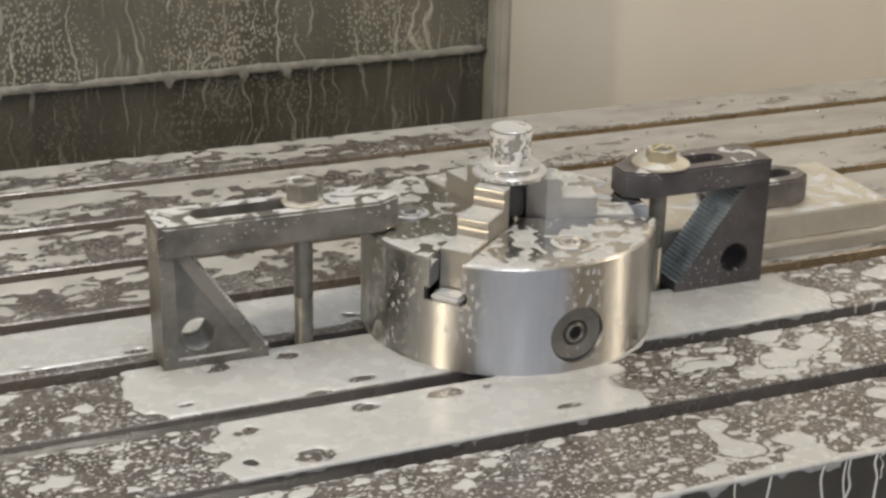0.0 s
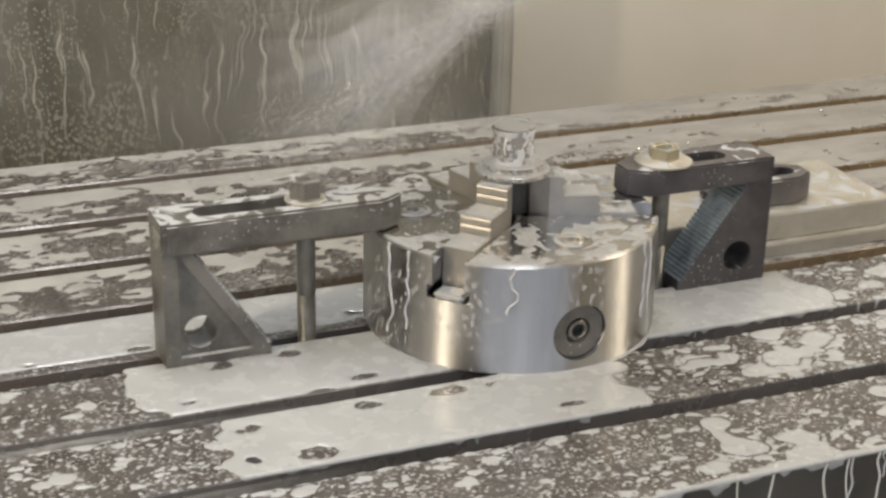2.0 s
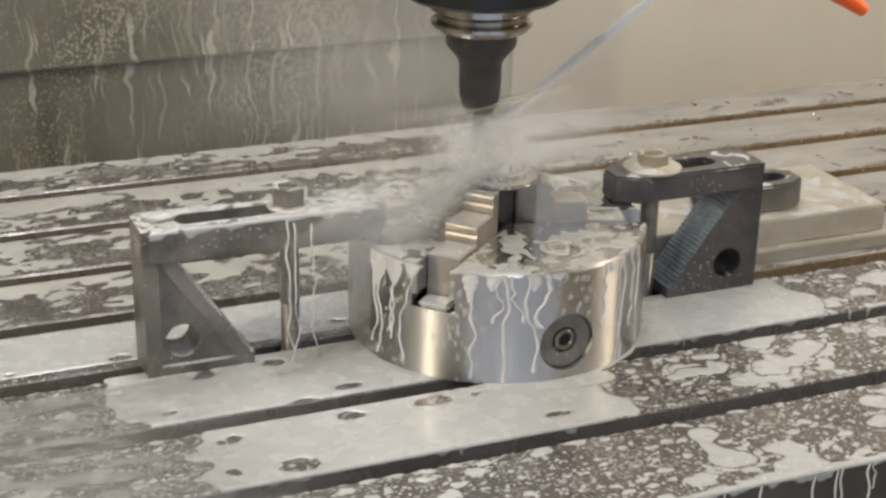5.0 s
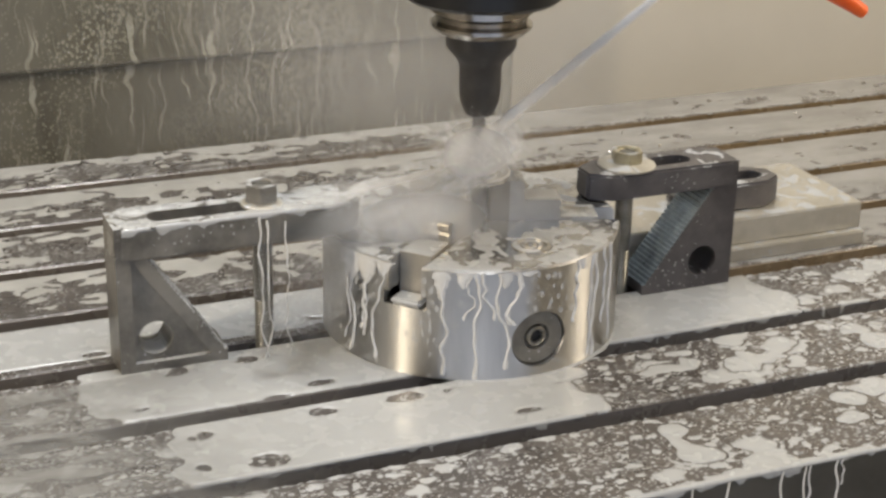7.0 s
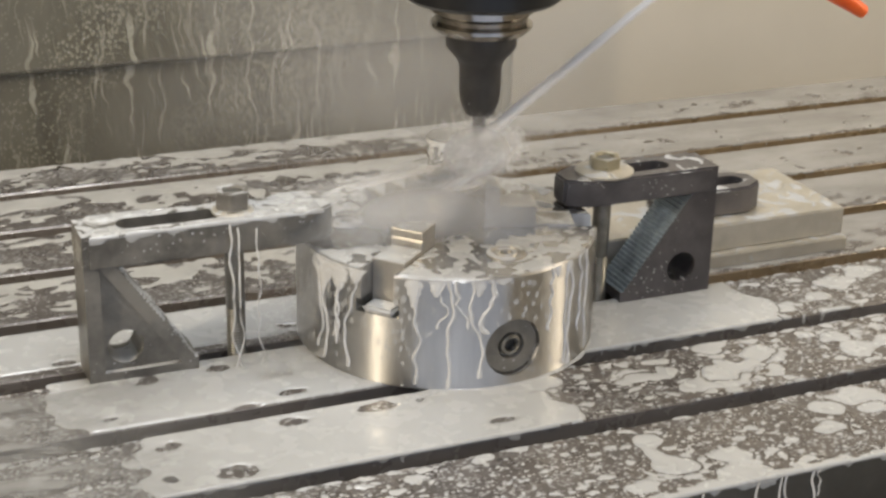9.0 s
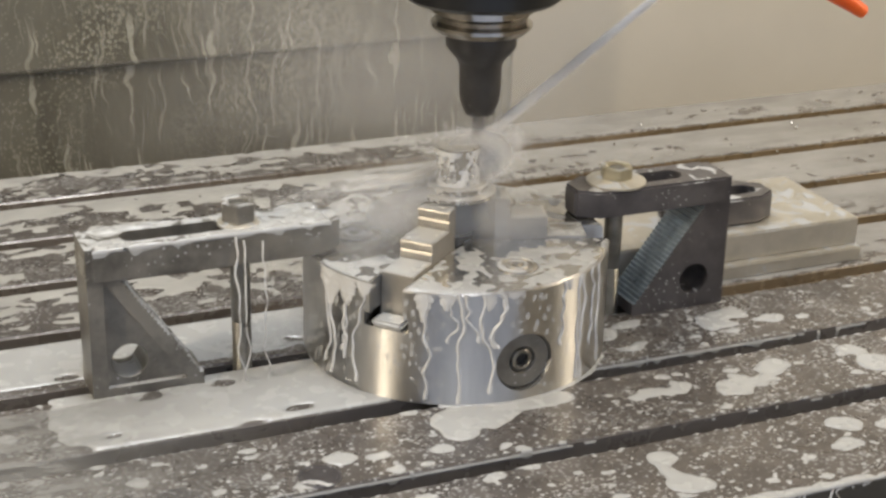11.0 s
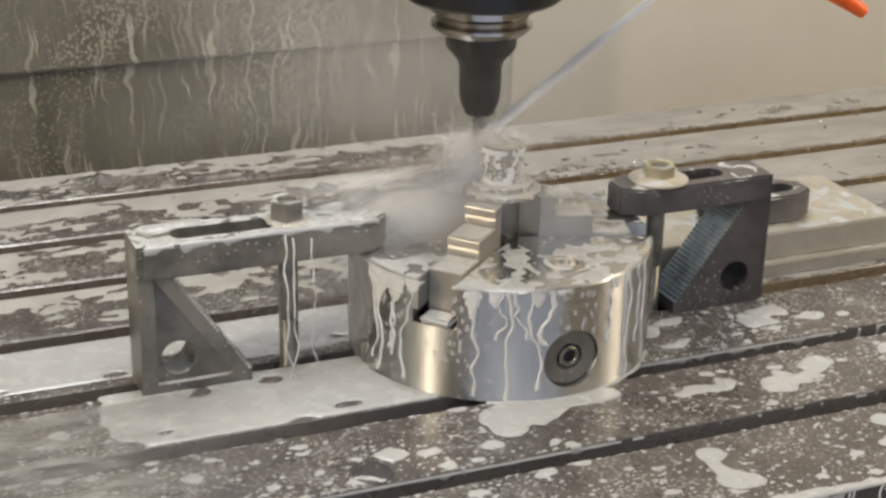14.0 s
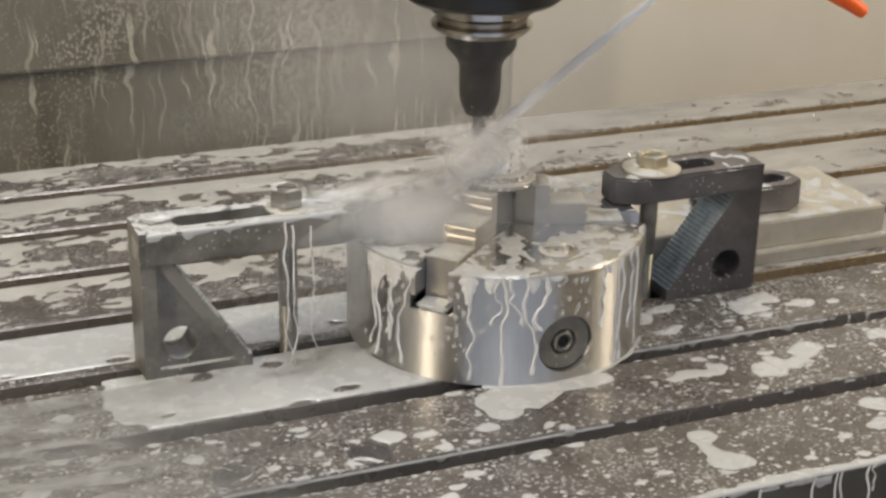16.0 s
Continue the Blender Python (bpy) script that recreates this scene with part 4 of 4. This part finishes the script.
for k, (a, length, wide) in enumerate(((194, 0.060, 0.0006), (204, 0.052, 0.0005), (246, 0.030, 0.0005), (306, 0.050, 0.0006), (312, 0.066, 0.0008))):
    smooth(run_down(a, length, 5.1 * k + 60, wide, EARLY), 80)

# streams off the grey strap
for x, y, top, seed, wide in ((-0.1405, -0.0112, H + 0.020, 4.0, 0.0008), (-0.1365, -0.0125, H + 0.018, 7.0, 0.0007), (-0.1250, -0.0120, H + 0.016, 9.0, 0.0006)):
    pts = [(x + 0.004 * noise.noise((k * 0.3, seed, 0)), y - 0.004 * math.sin(k / 20 * 1.5) + 0.002 * noise.noise((k * 0.25, seed, 6)), top - top * k / 20) for k in range(21)]
    ARRIVES.append((tagged(smooth(part("coolant_stream", tube(pts, wide, 8, wide * 0.55), BRIGHTENED_COOLANT), 80), "thin white stream of coolant falling from the strap", "coolant stream", "", "stuff"), Vector((-0.134 - x, 0.008 - y, -0.002))))


ON_TABLE.append(lie("coolant_foam", "white line of coolant along the table's front edge", -0.05, 0.42, FRONT + 0.0004, FRONT + 0.010, 0.0011, lambda x, y: 0.0055 + 0.004 * lattice(x / 0.03, y / 0.03, 9) + 0.002 * lattice(x / 0.008, y / 0.008, 10) - (y - FRONT) - np.clip(0.02 - x, 0, 1) * 0.1, 0.0007, 99))
drip_rng = random.Random(5)
for _ in range(26):
    x, length, w = drip_rng.uniform(-0.05, 0.42), drip_rng.uniform(0.008, 0.06), drip_rng.uniform(0.0004, 0.0009)
    bm = bmesh.new()
    rows = []
    for k in range(16):
        f = k / 15
        cx = x + 0.003 * noise.noise((f * 3, x * 50, 1))
        rows.append([bm.verts.new((cx + side * w, FRONT - up, -0.0008 - length * f)) for side, up in ((-1, 0.0), (0, 0.0007), (1, 0.0))])
    for p, q in zip(rows, rows[1:]):
        bm.faces.new((p[0], p[1], q[1], q[0])), bm.faces.new((p[1], p[2], q[2], q[1]))
    part("coolant_run", bm, BRIGHTENED_COOLANT, table)

# foam on the grey strap, round its nut and slot
def on_strap(x, y):
    slot_ = 0.0095 - np.hypot(x - np.clip(x, -0.195, -0.150), y - 0.007)
    nut_ = 0.0100 - np.hypot(x + 0.134, y - 0.006)
    ring_ = 0.0022 - np.abs(np.hypot(x + 0.134, y - 0.006) - 0.0125)
    wx, wy = swim(x, y, 140, 0.004, 0.014)
    v = 0.0035 * (lattice(wx / 0.016, wy / 0.010, 141) + 0.4 * lattice(wx / 0.006, wy / 0.005, 142) + 0.15) + np.clip(-0.006 - y, 0, 0.004) * 0.6
    v = np.minimum(np.maximum(v, ring_), np.minimum(-slot_, -nut_))
    return np.minimum(v, np.minimum(x + 0.2225, -0.083 - x))


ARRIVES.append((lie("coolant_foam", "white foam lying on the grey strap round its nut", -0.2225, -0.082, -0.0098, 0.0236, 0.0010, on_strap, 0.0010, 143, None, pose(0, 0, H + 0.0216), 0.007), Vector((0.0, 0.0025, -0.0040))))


# curds of foam on the chuck's face, off the jaw slots and the centre
def on_face(x, y):
    r = np.hypot(x, y)
    wx, wy = swim(x, y, 150, 0.003, 0.012)
    v = 0.0026 * (lattice(wx / 0.009, wy / 0.009, 151) + 0.6 * lattice(wx / 0.0042, wy / 0.0042, 152) + 0.5 * lattice(wx / 0.03, wy / 0.03, 154) - 0.02 + 0.5 * np.clip((r - 0.065) / 0.02, -1, 1))
    v = np.maximum(v, np.minimum(beads(x, y, 0.004, 0.0003, 0.0013, 0.6, 153, 0.0003, 1.0), -v - 0.0006))
    for a in JAWS:
        c, s_ = math.cos(radians(a)), math.sin(radians(a))
        along, off = x * c + y * s_, np.abs(y * c - x * s_)
        v = np.minimum(v, np.where(along > 0, off - 0.0118, 1.0))
    for a in (282, 42, 162):
        v = np.minimum(v, np.hypot(x - 0.062 * math.cos(radians(a)), y - 0.062 * math.sin(radians(a))) - 0.0125)
    clear_left = np.where((x < -0.07) & (np.abs(y - 0.007) < 0.019), -1.0, 1.0)
    clear_right = np.where((x > 0.075) & (np.abs(y - 0.005) < 0.019), -1.0, 1.0)
    return np.minimum(np.minimum(v, np.minimum(clear_left, clear_right)), np.minimum(R - 0.0016 - r, r - 0.022))


ON_TABLE.append(lie("coolant_foam", "white curds of foam on the chuck's face", -R, R, -R, R, 0.0009, on_face, 0.0007, None, None, pose(0, 0, H)))

# white caps of coolant on the jaws' steps
for k, a in enumerate(JAWS):
    for x0, x1, up in ((0.0245, 0.0312, 0.0255), (0.0322, 0.0542, 0.0135), (0.0552, 0.0782, 0.0020)):
        def cap(x, y):
            v = np.minimum(np.minimum(x - x0, x1 - x), 0.0100 - np.abs(y)) + 0.0004
            return np.minimum(v, 0.0030 * (lattice(x / 0.012, y / 0.009, 160 + k) + 0.5 * lattice(x / 0.005, y / 0.005, 163 + k) + 0.85))
        ON_TABLE.append(lie("coolant_foam", "white cap of coolant on a jaw's step", x0, x1, -0.0102, 0.0102, 0.0008, cap, 0.0009, None, None, Matrix.Rotation(radians(a), 4, "Z") @ pose(0, 0, H + up)))

# bright chips strewn at the far end
rng = random.Random(8)
bm = bmesh.new()
for _ in range(90):
    x, y = rng.uniform(0.15, 0.75), rng.uniform(0.13, 0.38)
    size, turn = rng.uniform(0.0014, 0.0042), rng.uniform(0, 6.28)
    m = Matrix.Translation((x, y, 0.0012)) @ Matrix.Rotation(turn, 4, "Z") @ Matrix.Rotation(rng.uniform(-0.7, 0.7), 4, "X")
    last = None
    for k in range(5):
        a = -0.9 + 1.8 * k / 4
        pair = [bm.verts.new(m @ Vector((size * math.sin(a), w * 0.0006, size * (1 - math.cos(a))))) for w in (-1, 1)]
        if last:
            bm.faces.new((last[0], last[1], pair[1], pair[0]))
        last = pair
ON_TABLE.append(tagged(part("metal_chips", bm, FLANGE_STEEL), "small bright curled chips strewn over the wet table", "chips", "", "stuff"))

# two plugged bolt holes in the table
for x, y in ((-0.2075, -0.1317), (-0.1326, -0.1343)):
    ON_TABLE.append(tagged(smooth(part("table_plug", lathe([(0, 0.0002), (0.0092, 0.0002), (0.0096, 0.0006), (0.0112, 0.0007), (0.0118, 0.0005), (0.0120, 0.0)], 32, pose(x, y, 0)), BLACK_STEEL)), "round dark plug in the table's face", "plug", "table plugs"))


# ---- the table's round under the cutter, and the head's way down ----
def table_rows():
    cx, cy, r = -0.0322, -0.0160, 0.0180
    rows = [(0.0, 0.0, 0.0), (2.2, 0.0, 0.0), (3.0, -0.0006, 0.0), (3.4, -0.0016, -0.0008), (4.2, -0.0075, -0.0055), (4.8, -0.0120, -0.0085), (5.3, -0.0146, -0.0088)]
    t = 5.5
    while t < 16.01:
        a = radians(33.83 * t - 164.4)
        rows.append((t, cx + r * math.cos(a), cy + r * math.sin(a)))
        t += 0.5
    return rows


HEAD = [(0.0, 0.300), (0.2, 0.299), (0.3, 0.285), (0.4, 0.268), (0.5, 0.252), (0.6, 0.233), (0.7, 0.215), (0.8, 0.196), (0.9, 0.169), (1.0, 0.133), (1.1, 0.110), (1.2, 0.101), (1.4, 0.100), (3.2, 0.100), (3.6, 0.094), (4.8, 0.006), (5.2, 0.0), (16.0, 0.0)]


def motions():
    for ob in ON_TABLE:
        base = ob.matrix_basis.copy()
        walk(ob, [(t, Matrix.Translation((x, y, 0)) @ base) for t, x, y in table_rows()])
    for ob in DRAINS:
        base = ob.matrix_basis.copy()
        rows = []
        for t, x, y in table_rows():
            f = min(1.0, max(0.0, (t - 9.3) / 1.7))
            rows.append((t, Matrix.Translation((x, y, -0.0022 * f)) @ base))
        walk(ob, rows)
    flight = Vector((0.847, 0.0, 0.532))

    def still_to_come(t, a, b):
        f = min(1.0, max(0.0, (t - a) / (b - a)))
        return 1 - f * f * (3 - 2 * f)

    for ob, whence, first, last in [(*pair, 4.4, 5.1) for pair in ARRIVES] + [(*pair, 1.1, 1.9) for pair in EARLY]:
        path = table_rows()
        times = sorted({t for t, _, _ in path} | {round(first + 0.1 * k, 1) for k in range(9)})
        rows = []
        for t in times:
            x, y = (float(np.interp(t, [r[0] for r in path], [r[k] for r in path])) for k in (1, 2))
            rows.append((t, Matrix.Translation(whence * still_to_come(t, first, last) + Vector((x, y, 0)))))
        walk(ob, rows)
    sway = random.Random(4)
    for ob in SPRAY:
        rows = [(t, z) for t, z in HEAD if t < 5.2] + [(1.3, 0.1), (1.5, 0.1)] + [(5.2 + 0.2 * k, 0.0) for k in range(55)]
        base = ob.matrix_basis.copy()
        walk(ob, [(min(t, 16.0), Matrix.Translation(flight * 0.3 * still_to_come(t, 1.1, 1.4)) @ pose(sway.uniform(-1, 1) * 0.0013, sway.uniform(-1, 1) * 0.0013, z + sway.uniform(-1, 1) * 0.0013) @ base) for t, z in sorted(rows)])
    for ob, first, last in HAZE:
        base = ob.matrix_basis.copy()
        walk(ob, [(t, Matrix.Translation(flight * still_to_come(t, first, last)) @ base) for t in [0.0] + [first + (last - first) * k / 6 for k in range(7)]] + [(last + (16.0 - last) * k / 18, Matrix.Translation((0.004 * math.sin(2 * k), 0.0, 0.003 * math.cos(3 * k))) @ base) for k in range(1, 19)])
    for ob in ON_HEAD:
        base = ob.matrix_basis.copy()
        walk(ob, [(t, Matrix.Translation((0, 0, z)) @ base) for t, z in HEAD])


motions()
